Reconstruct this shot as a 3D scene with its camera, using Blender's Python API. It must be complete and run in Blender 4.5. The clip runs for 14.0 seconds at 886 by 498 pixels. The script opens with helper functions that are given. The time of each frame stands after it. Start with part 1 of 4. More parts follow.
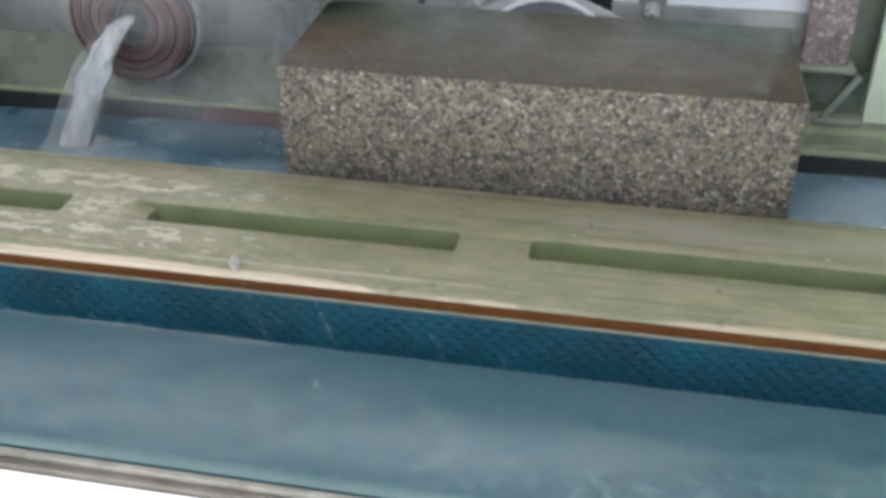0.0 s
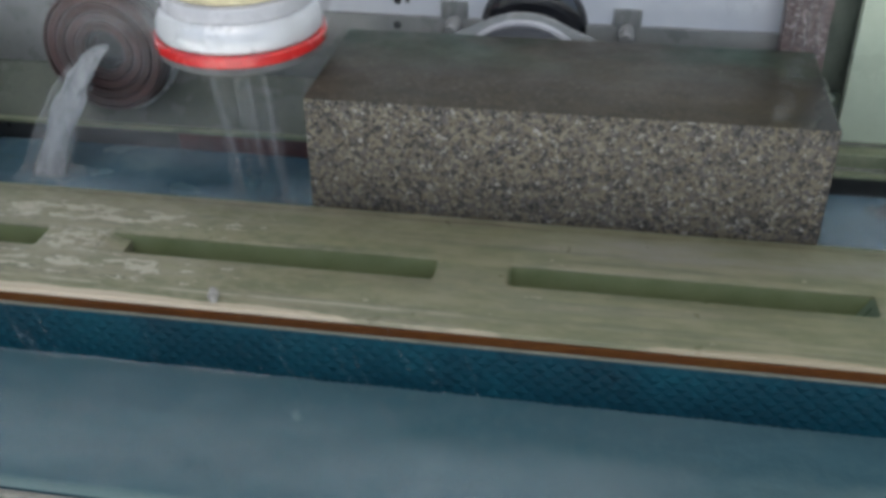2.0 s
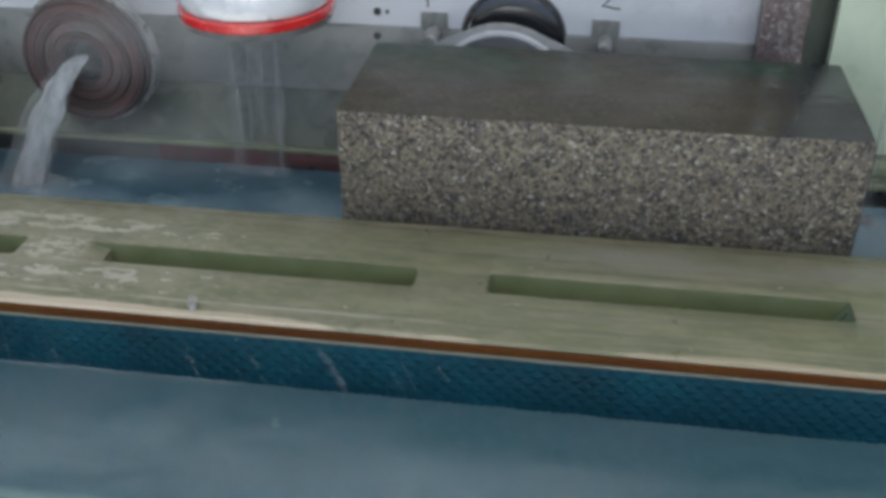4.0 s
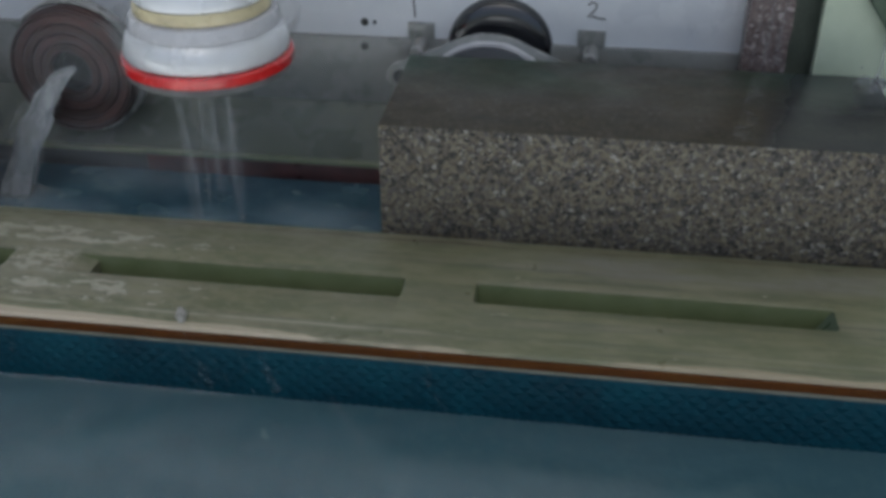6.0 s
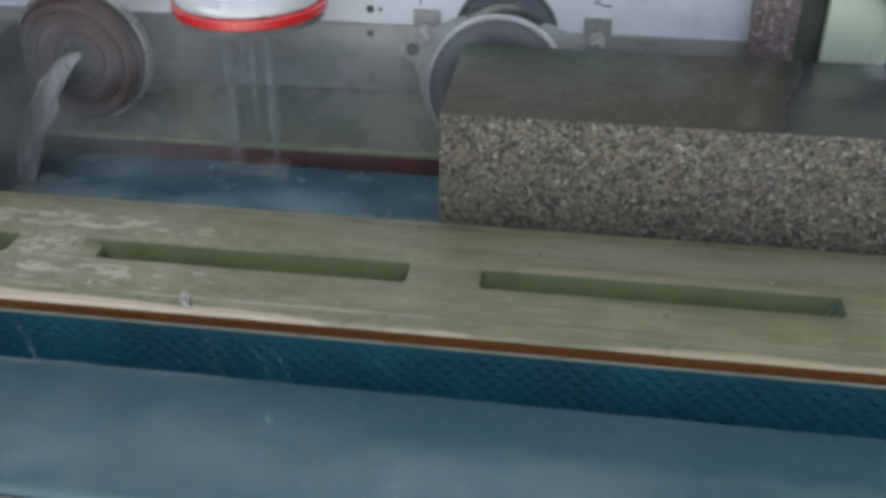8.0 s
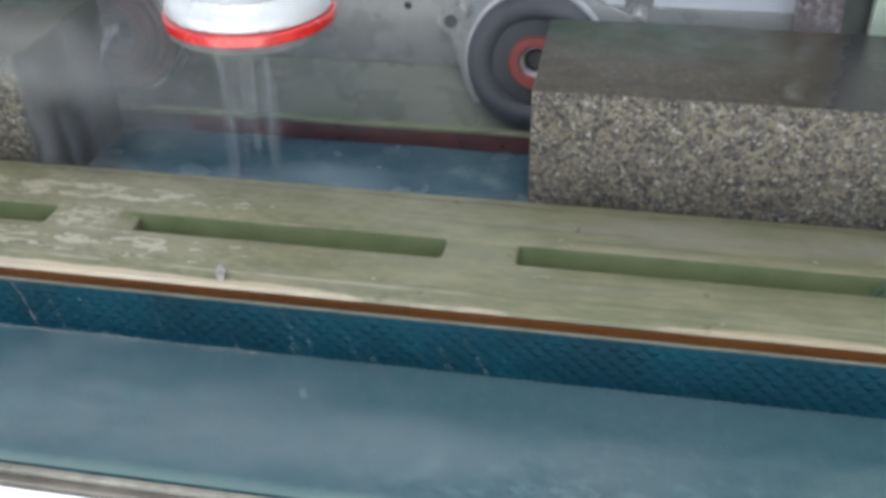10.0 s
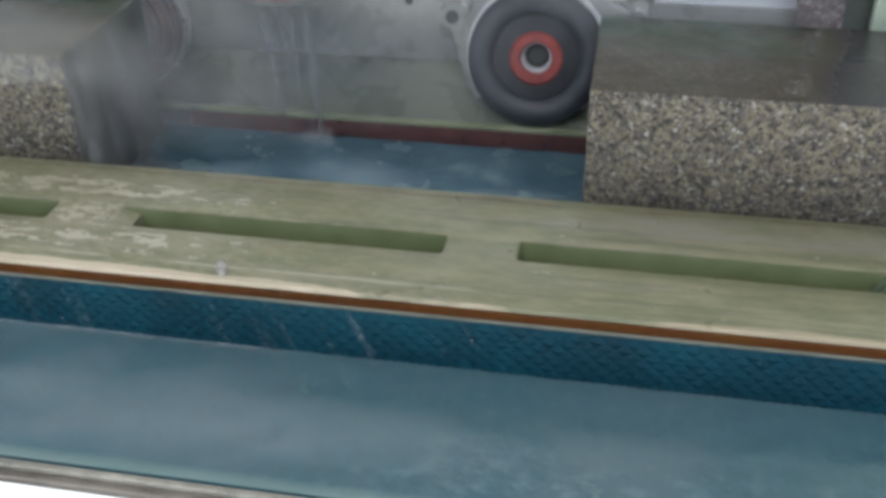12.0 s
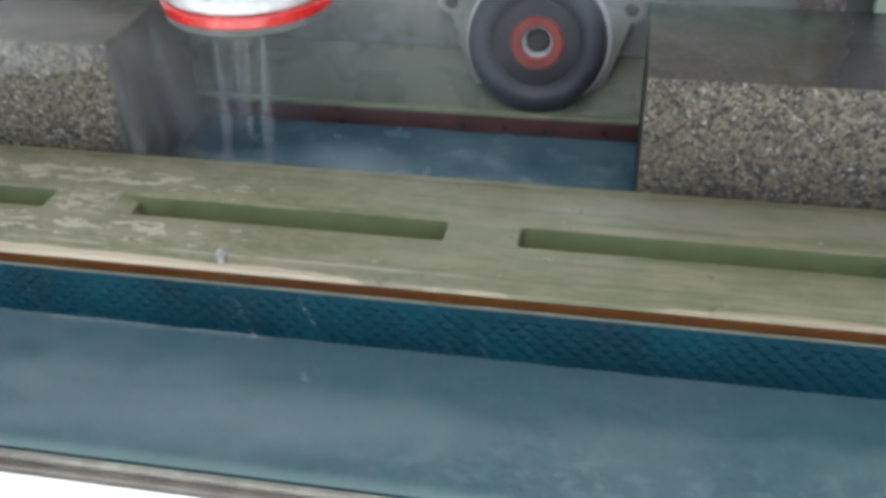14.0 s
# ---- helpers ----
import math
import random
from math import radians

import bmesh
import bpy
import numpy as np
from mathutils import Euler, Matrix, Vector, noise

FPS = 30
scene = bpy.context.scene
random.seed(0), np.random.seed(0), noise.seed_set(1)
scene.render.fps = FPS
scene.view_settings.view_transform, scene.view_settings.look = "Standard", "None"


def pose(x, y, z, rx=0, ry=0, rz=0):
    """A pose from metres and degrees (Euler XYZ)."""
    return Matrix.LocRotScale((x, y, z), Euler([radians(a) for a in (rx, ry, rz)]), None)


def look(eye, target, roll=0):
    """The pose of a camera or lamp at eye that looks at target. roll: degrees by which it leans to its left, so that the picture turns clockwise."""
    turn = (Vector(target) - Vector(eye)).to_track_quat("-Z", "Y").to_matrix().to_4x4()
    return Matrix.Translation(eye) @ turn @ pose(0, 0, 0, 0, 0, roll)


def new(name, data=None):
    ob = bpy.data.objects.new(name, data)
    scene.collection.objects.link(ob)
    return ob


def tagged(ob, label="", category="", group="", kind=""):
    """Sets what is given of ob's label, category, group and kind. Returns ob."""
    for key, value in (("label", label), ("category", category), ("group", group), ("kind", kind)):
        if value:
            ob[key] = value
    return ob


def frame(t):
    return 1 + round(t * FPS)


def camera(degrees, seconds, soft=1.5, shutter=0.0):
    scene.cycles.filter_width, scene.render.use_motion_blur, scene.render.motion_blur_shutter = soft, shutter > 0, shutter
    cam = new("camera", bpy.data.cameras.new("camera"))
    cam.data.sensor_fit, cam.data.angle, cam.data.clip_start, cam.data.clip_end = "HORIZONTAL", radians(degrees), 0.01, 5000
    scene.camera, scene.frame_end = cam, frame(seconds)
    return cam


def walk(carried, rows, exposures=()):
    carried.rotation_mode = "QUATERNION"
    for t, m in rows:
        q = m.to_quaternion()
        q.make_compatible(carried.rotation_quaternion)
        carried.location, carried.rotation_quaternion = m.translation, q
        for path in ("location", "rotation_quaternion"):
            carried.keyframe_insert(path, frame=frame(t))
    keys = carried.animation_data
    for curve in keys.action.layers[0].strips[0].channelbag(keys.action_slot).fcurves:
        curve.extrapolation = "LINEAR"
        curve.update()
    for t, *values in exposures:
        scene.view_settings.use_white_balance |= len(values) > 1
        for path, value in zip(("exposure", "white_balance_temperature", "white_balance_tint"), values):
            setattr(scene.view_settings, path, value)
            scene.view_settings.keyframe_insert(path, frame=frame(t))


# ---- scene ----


def view(x, y, z, tilt, yaw, roll):
    """A camera pose from its place and its tilt, yaw and roll in degrees; it looks along +y."""
    turn = Matrix.Rotation(radians(yaw), 4, "Z") @ Matrix.Rotation(radians(tilt), 4, "X") @ Matrix.Rotation(radians(roll), 4, "Y")
    return Matrix.Translation((x, y, z)) @ turn @ Matrix.Rotation(radians(90), 4, "X")


# ---- camera ----
cam = camera(46.755, 14.0, soft=3.8, shutter=0.5)
PATH = [
    (0, 0.4050, -1.0599, 0.6073, -33.1371, 11.0858, 0.3435),
    (0.5, 0.4100, -1.0559, 0.6150, -33.4353, 11.5115, 0.6689),
    (1, 0.4140, -1.0546, 0.6128, -32.8767, 11.6602, 0.7500),
    (1.5, 0.4034, -1.0489, 0.6293, -32.8956, 10.3825, 0.7772),
    (2, 0.4072, -1.0496, 0.6242, -32.5936, 9.8781, 0.6489),
    (2.5, 0.4131, -1.0478, 0.6217, -32.4762, 9.4647, 0.5892),
    (3, 0.4075, -1.0570, 0.6136, -31.7962, 8.9588, 0.2578),
    (5.5, 0.4200, -1.0578, 0.6289, -31.6394, 8.4191, 0.1992),
    (6, 0.4158, -1.0590, 0.6288, -31.4980, 8.1012, 0.1089),
    (6.5, 0.4146, -1.0577, 0.6304, -31.5502, 7.9805, 0.2313),
    (7, 0.4191, -1.0537, 0.6279, -31.3672, 8.0285, 0.1996),
    (7.5, 0.4236, -1.0534, 0.6192, -31.1103, 7.9665, 0.2044),
    (8, 0.4163, -1.0623, 0.6147, -31.6259, 8.4317, 0.0892),
    (8.5, 0.4139, -1.0589, 0.6175, -32.4198, 11.2275, 1.1639),
    (11, 0.4132, -1.0501, 0.6077, -33.1964, 10.5917, 0.6984),
    (11.5, 0.4118, -1.0534, 0.6095, -33.2268, 10.7440, 0.7910),
    (12, 0.4140, -1.0507, 0.6101, -33.3230, 10.9193, 0.9473),
    (12.5, 0.4159, -1.0478, 0.6074, -33.3628, 10.9459, 1.1134),
    (13, 0.4190, -1.0448, 0.6090, -33.6138, 11.2091, 1.2301),
    (13.5, 0.4177, -1.0452, 0.6035, -33.8395, 11.0881, 1.1328),
    (14, 0.4145, -1.0432, 0.6055, -34.0669, 11.0945, 1.3085),
]
# the camera's own exposure and white balance: darker and cooler in the middle
EXPOSURES = [(t, stops, kelvin, tint) for t, stops, kelvin, tint in (
    (0, 1.34, 6350, 7), (1, 1.18, 6250, 6), (1.5, 0.78, 6200, 5), (2, 0.6, 6150, 5), (3, 1.02, 6150, 5), (5.5, -0.1, 5950, 4), (6.5, -0.01, 5950, 4), (7.5, 0.62, 6100, 5), (8, 0.62, 6100, 5),
    (8.5, 0.88, 6150, 5), (11, 1.2, 6200, 5), (11.5, 1.07, 6250, 5), (12.5, 1.03, 6250, 5), (14, 1.05, 6200, 4))]
walk(cam, [(r[0], view(*r[1:])) for r in PATH], EXPOSURES)

# ---- light: sky and sun, let in by an open-sided hall added out of view ----
world = bpy.data.worlds.new("sky")
scene.world = world
world.use_nodes = True
wn = world.node_tree.nodes
sky = wn.new("ShaderNodeTexSky")
sky.sky_type, sky.sun_disc = "NISHITA", False
sky.sun_elevation, sky.sun_rotation = radians(70), radians(180)
sky.dust_density = 5.0
world.node_tree.links.new(sky.outputs[0], wn["Background"].inputs[0])
wn["Background"].inputs[1].default_value = 0.12
sun = new("sun", bpy.data.lights.new("sun", "SUN"))
sun.data.energy, sun.data.angle, sun.data.color = 5.0, radians(0.6), (1.0, 0.97, 0.92)
sun.matrix_world = look((0, -0.364, 1.0), (0, 0, 0))


# ---- materials ----
def material(name, base=(0.5, 0.5, 0.5), rough=0.5, metal=0.0, coat=0.0):
    m = bpy.data.materials.new(name)
    m.use_nodes = True
    b = m.node_tree.nodes["Principled BSDF"]
    b.inputs["Base Color"].default_value = (*base, 1)
    b.inputs["Roughness"].default_value = rough
    b.inputs["Metallic"].default_value = metal
    b.inputs["Coat Weight"].default_value = coat
    b.inputs["Coat Roughness"].default_value = 0.08
    return m


class Nodes:
    """Short ways to add nodes to a material."""

    def __init__(self, m):
        self.t, self.b = m.node_tree, m.node_tree.nodes["Principled BSDF"]
        self.pos = self.t.nodes.new("ShaderNodeTexCoord").outputs["Object"]

    def put(self, a, socket):
        self.t.links.new(a, socket)

    def stretch(self, x, y, z, shift=(0, 0, 0)):
        n = self.t.nodes.new("ShaderNodeMapping")
        n.inputs["Scale"].default_value = (x, y, z)
        n.inputs["Location"].default_value = shift
        self.put(self.pos, n.inputs["Vector"])
        return n.outputs[0]

    def noise(self, scale, detail=4.0, rough=0.6, at=None):
        n = self.t.nodes.new("ShaderNodeTexNoise")
        n.inputs["Scale"].default_value, n.inputs["Detail"].default_value, n.inputs["Roughness"].default_value = scale, detail, rough
        self.put(at or self.pos, n.inputs["Vector"])
        return n.outputs["Fac"]

    def cells(self, scale, at=None, out="Color", feature="F1"):
        n = self.t.nodes.new("ShaderNodeTexVoronoi")
        n.feature = feature
        n.inputs["Scale"].default_value = scale
        self.put(at or self.pos, n.inputs["Vector"])
        return n.outputs[out]

    def ramp(self, fac, *stops, hard=False):
        n = self.t.nodes.new("ShaderNodeValToRGB")
        r = n.color_ramp
        r.interpolation = "CONSTANT" if hard else "LINEAR"
        while len(r.elements) < len(stops):
            r.elements.new(0.5)
        for e, (p, c) in zip(r.elements, stops):
            e.position = p
            e.color = (*c, 1) if hasattr(c, "__len__") else (c, c, c, 1)
        self.put(fac, n.inputs[0])
        return n.outputs[0]

    def mix(self, fac, a, b, how="MIX"):
        n = self.t.nodes.new("ShaderNodeMix")
        n.data_type, n.blend_type = "RGBA", how
        for value, s in ((fac, n.inputs[0]), (a, n.inputs[6]), (b, n.inputs[7])):
            if isinstance(value, bpy.types.NodeSocket):
                self.put(value, s)
            else:
                s.default_value = (*value, 1) if hasattr(value, "__len__") else value
        return n.outputs[2]

    def sums(self, how, a, b):
        n = self.t.nodes.new("ShaderNodeMath")
        n.operation = how
        for value, s in ((a, n.inputs[0]), (b, n.inputs[1])):
            if isinstance(value, bpy.types.NodeSocket):
                self.put(value, s)
            else:
                s.default_value = value
        return n.outputs[0]

    def axis(self, k):
        n = self.t.nodes.new("ShaderNodeSeparateXYZ")
        self.put(self.pos, n.inputs[0])
        return n.outputs[k]

    def place(self):
        n = self.t.nodes.new("ShaderNodeSeparateXYZ")
        self.put(self.t.nodes.new("ShaderNodeNewGeometry").outputs["Position"], n.inputs[0])
        return n.outputs

    def done(self, color=None, rough=None, bump=None, depth=0.001, strength=0.6):
        if color:
            self.put(color, self.b.inputs["Base Color"])
        if rough:
            self.put(rough, self.b.inputs["Roughness"])
        if bump:
            n = self.t.nodes.new("ShaderNodeBump")
            n.inputs["Strength"].default_value, n.inputs["Distance"].default_value = strength, depth
            self.put(bump, n.inputs["Height"])
            self.put(n.outputs[0], self.b.inputs["Normal"])


def worn(name, base, dark, light, rough=0.45, scale=14.0, metal=0.0, bump=0.0006, coat=0.0):
    """A plain surface with broad stains and fine grain."""
    m = material(name, base, rough, metal, coat)
    n = Nodes(m)
    broad = n.ramp(n.noise(scale, 5), (0.3, dark), (0.5, base), (0.72, light))
    fine = n.noise(scale * 14, 3)
    c = n.mix(0.25, broad, n.ramp(fine, (0.3, dark), (0.7, light)))
    n.done(c, n.ramp(n.noise(scale * 2, 4), (0.3, max(rough - 0.15, 0.03)), (0.7, min(rough + 0.15, 1))), fine, bump)
    return m


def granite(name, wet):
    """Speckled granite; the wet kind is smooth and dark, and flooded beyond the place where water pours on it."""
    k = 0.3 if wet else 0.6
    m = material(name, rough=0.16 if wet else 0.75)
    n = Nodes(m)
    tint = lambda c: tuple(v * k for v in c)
    warp = n.mix(0.006, n.pos, n.t.nodes.new("ShaderNodeTexNoise").outputs["Color"], "ADD")
    seed = n.t.nodes.new("ShaderNodeSeparateColor")
    n.put(n.cells(190, warp), seed.inputs[0])
    grains = n.ramp(seed.outputs[0], (0.0, tint((0.034, 0.033, 0.035))), (0.17, tint((0.1, 0.096, 0.094))), (0.34, tint((0.208, 0.181, 0.134))),
                    (0.53, tint((0.275, 0.231, 0.15))), (0.68, tint((0.165, 0.156, 0.15))), (0.81, tint((0.36, 0.316, 0.232))), (0.965, tint((0.6, 0.575, 0.53))), hard=True)
    seed2 = n.t.nodes.new("ShaderNodeSeparateColor")
    n.put(n.cells(400), seed2.inputs[0])
    small = n.ramp(seed2.outputs[1], (0.0, tint((0.022, 0.021, 0.022))), (0.28, tint((0.15, 0.138, 0.118))), (0.62, tint((0.262, 0.228, 0.16))), (0.94, tint((0.5, 0.475, 0.42))), hard=True)
    c = n.mix(n.ramp(seed2.outputs[2], (0.45, 0.2), (0.5, 0.7), hard=True), grains, small)
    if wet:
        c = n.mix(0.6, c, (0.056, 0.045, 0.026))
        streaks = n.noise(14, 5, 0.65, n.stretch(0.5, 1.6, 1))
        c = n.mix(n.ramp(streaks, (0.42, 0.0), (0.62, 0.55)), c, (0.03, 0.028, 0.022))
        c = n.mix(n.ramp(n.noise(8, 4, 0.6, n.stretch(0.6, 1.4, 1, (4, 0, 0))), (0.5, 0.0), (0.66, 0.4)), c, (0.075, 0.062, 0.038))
        # A green reflection, painted into the colour towards the far side.
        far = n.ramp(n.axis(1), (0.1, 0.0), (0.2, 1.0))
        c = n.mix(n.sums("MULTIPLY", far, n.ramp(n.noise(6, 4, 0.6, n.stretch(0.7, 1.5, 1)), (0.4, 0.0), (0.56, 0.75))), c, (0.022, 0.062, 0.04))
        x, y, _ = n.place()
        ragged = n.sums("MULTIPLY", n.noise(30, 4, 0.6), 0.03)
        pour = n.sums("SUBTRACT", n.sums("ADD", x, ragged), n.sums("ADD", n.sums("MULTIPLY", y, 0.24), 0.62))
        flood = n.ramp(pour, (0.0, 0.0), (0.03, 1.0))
        # Milky flood water; its bluish reflection is put into this colour too.
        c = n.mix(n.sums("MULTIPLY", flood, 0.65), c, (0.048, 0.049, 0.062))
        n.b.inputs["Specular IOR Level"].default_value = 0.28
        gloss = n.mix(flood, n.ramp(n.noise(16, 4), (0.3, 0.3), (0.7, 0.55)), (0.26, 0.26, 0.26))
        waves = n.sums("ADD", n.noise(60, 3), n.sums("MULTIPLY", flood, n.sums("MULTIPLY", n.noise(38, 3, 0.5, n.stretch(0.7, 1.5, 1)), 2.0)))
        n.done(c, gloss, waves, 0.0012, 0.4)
    else:
        c = n.mix(n.ramp(n.noise(9, 3), (0.4, 0.0), (0.7, 0.25)), c, tint((0.17, 0.155, 0.12)))
        n.done(c, n.ramp(n.noise(120, 3), (0.3, 0.55), (0.7, 0.9)), n.noise(260, 4), 0.0014, 0.8)
    return m


GRANITE = granite("granite_sawn", False)
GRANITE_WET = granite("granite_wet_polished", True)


def beam_paint():
    """Pale green paint, scuffed along the beam, flaking to grey primer, with a bare edge at the front."""
    m = material("green_beam_paint", rough=0.4)
    n = Nodes(m)
    along = n.stretch(2.2, 22, 22)
    green = n.ramp(n.noise(3, 6, 0.65, along), (0.25, (0.138, 0.146, 0.078)), (0.5, (0.188, 0.188, 0.109)), (0.75, (0.226, 0.222, 0.135)))
    grey = n.ramp(n.noise(2.0, 5, 0.6, n.stretch(1.6, 14, 14, (3, 0, 0))), (0.48, 0.0), (0.6, 0.8))
    c = n.mix(grey, green, (0.232, 0.217, 0.155))
    blotch = n.noise(22, 5, 0.7, n.stretch(0.6, 1.6, 1))
    c = n.mix(n.ramp(blotch, (0.42, 0.45), (0.52, 0.0)), c, (0.135, 0.15, 0.09))
    c = n.mix(n.ramp(blotch, (0.5, 0.0), (0.64, 0.5)), c, (0.265, 0.253, 0.168))
    dark = n.ramp(n.noise(3.0, 6, 0.7, n.stretch(1.0, 40, 40, (1, 0, 0))), (0.55, 0.0), (0.65, 0.75))
    c = n.mix(dark, c, (0.1032, 0.1118, 0.0731))
    left = n.ramp(n.sums("ADD", n.axis(0), 0.4), (0.0, 1.0), (0.26, 0.9), (0.52, 0.0))
    back = n.ramp(n.sums("ABSOLUTE", n.sums("ADD", n.axis(1), 0.068), 0.0), (0.012, 1.0), (0.03, 0.0))
    front = n.ramp(n.sums("ABSOLUTE", n.sums("ADD", n.axis(1), 0.175), 0.0), (0.014, 1.0), (0.03, 0.0))
    bands = n.sums("MULTIPLY", left, n.sums("MAXIMUM", back, front))
    crackle = n.sums("MULTIPLY", n.ramp(n.noise(95, 5, 0.65, n.stretch(0.6, 1.2, 1)), (0.48, 0.0), (0.58, 0.5)), n.ramp(n.sums("ADD", n.axis(0), 0.4), (0.4, 1.0), (0.75, 0.15)))
    c = n.mix(crackle, c, (0.275, 0.26, 0.18))
    chips = n.sums("ADD", n.noise(62, 6, 0.66, n.stretch(0.5, 1.35, 1)), n.sums("MULTIPLY", bands, 0.185))
    c = n.mix(n.ramp(chips, (0.655, 0.0), (0.672, 0.75), (0.69, 0.0)), c, (0.11, 0.115, 0.07))
    c = n.mix(n.ramp(chips, (0.672, 0.0), (0.695, 0.9)), c, (0.42, 0.39, 0.31))
    pits = n.sums("MULTIPLY", n.ramp(n.noise(150, 3, 0.5, n.stretch(0.6, 1.2, 1)), (0.64, 0.0), (0.68, 0.8)), bands)
    c = n.mix(pits, c, (0.12, 0.125, 0.075))
    smear = n.sums("MULTIPLY", n.ramp(n.axis(0), (0.3, 0.0), (0.42, 1.0), (0.8, 0.8)), n.ramp(n.sums("ABSOLUTE", n.sums("ADD", n.axis(1), 0.055), 0.0), (0.012, 1.0), (0.034, 0.0)))
    c = n.mix(n.sums("MULTIPLY", smear, n.ramp(n.noise(9, 5, 0.65, n.stretch(0.6, 3, 1)), (0.38, 0.1), (0.6, 0.8))), c, (0.27, 0.255, 0.225))
    wander = n.sums("MULTIPLY", n.sums("SUBTRACT", n.noise(4, 5, 0.65, n.stretch(1.0, 0.1, 0.1)), 0.5), 0.03)
    edge = n.sums("ADD", n.sums("ADD", n.axis(1), wander), n.sums("MULTIPLY", n.ramp(n.axis(0), (0.08, 0.0), (0.18, 1.0), (0.42, 0.9), (0.6, 0.6)), 0.0085))
    bare = n.ramp(n.sums("MULTIPLY", n.sums("ADD", edge, 0.2215), 300), (0.0, 1.0), (0.5, 0.0))
    c = n.mix(n.sums('MULTIPLY', bare, n.ramp(n.noise(25, 5, 0.65, n.stretch(0.35, 1.5, 1)), (0.35, 0.55), (0.55, 1.0))), c, n.ramp(n.axis(0), (0.1, (0.5, 0.43, 0.325)), (0.4, (0.3, 0.265, 0.18)), (0.9, (0.38, 0.315, 0.22))))
    thread = n.ramp(n.sums("ABSOLUTE", n.sums("ADD", n.sums("ADD", n.axis(1), n.sums("MULTIPLY", wander, 0.25)), 0.2065), 0.0), (0.0008, 0.8), (0.002, 0.0))
    some = n.sums("MULTIPLY", n.ramp(n.noise(9, 4, 0.6, n.stretch(1, 0.1, 0.1, (7, 0, 0))), (0.42, 0.0), (0.52, 1.0)), n.ramp(n.axis(0), (0.2, 1.0), (0.3, 0.25)))
    c = n.mix(n.sums("MULTIPLY", thread, some), c, (0.4, 0.38, 0.3))
    box_x = n.ramp(n.sums("ABSOLUTE", n.sums("ADD", n.axis(0), 0.19), 0.0), (0.03, 1.0), (0.045, 0.0))
    box_y = n.ramp(n.sums("ABSOLUTE", n.sums("ADD", n.axis(1), 0.124), 0.0), (0.018, 1.0), (0.03, 0.0))
    patch = n.sums("MULTIPLY", n.sums("MULTIPLY", box_x, box_y), n.ramp(n.noise(75, 5, 0.65, n.stretch(0.7, 1.2, 1)), (0.46, 0.0), (0.56, 0.9)))
    c = n.mix(patch, c, (0.42, 0.39, 0.315))
    # Dark brown back line: the shadow line beside the stone, put into the paint.
    line = n.ramp(n.sums("ABSOLUTE", n.sums("ADD", n.sums("ADD", n.axis(1), wander), 0.0235), 0.0), (0.0016, 0.9), (0.0034, 0.0))
    c = n.mix(n.sums("MULTIPLY", line, n.ramp(n.noise(6, 4, 0.6, n.stretch(1, 0.1, 0.1)), (0.4, 0.1), (0.6, 1.0))), c, (0.086, 0.0602, 0.0344))
    n.done(c, n.ramp(n.noise(20, 4), (0.3, 0.25), (0.7, 0.55)), n.noise(55, 5, 0.6, n.stretch(0.5, 2, 2)), 0.0012, 0.5)
    return m


BEAM = beam_paint()
SLOT = worn("slot_green_paint", (0.145, 0.172, 0.08), (0.11, 0.135, 0.06), (0.175, 0.205, 0.105), 0.5, 25)
RUST = worn("rust_brown", (0.078, 0.025, 0.005), (0.045, 0.016, 0.004), (0.1, 0.046, 0.01), 0.8, 7)
RUST.node_tree.nodes["Principled BSDF"].inputs["Specular IOR Level"].default_value = 0.15
LUMP = worn("dried_slurry", (0.3, 0.29, 0.265), (0.12, 0.115, 0.1), (0.48, 0.47, 0.44), 0.7, 140)
SEAL = worn("pale_sealing", (0.155, 0.16, 0.128), (0.1, 0.105, 0.078), (0.21, 0.21, 0.175), 0.6, 30)
MESH_BLUE = worn("blue_embossed_rubber", (0.0022, 0.042, 0.065), (0.0015, 0.025, 0.042), (0.0043, 0.061, 0.087), 0.6, 10)
MESH_BLUE.node_tree.nodes["Principled BSDF"].inputs["Specular IOR Level"].default_value = 0.2


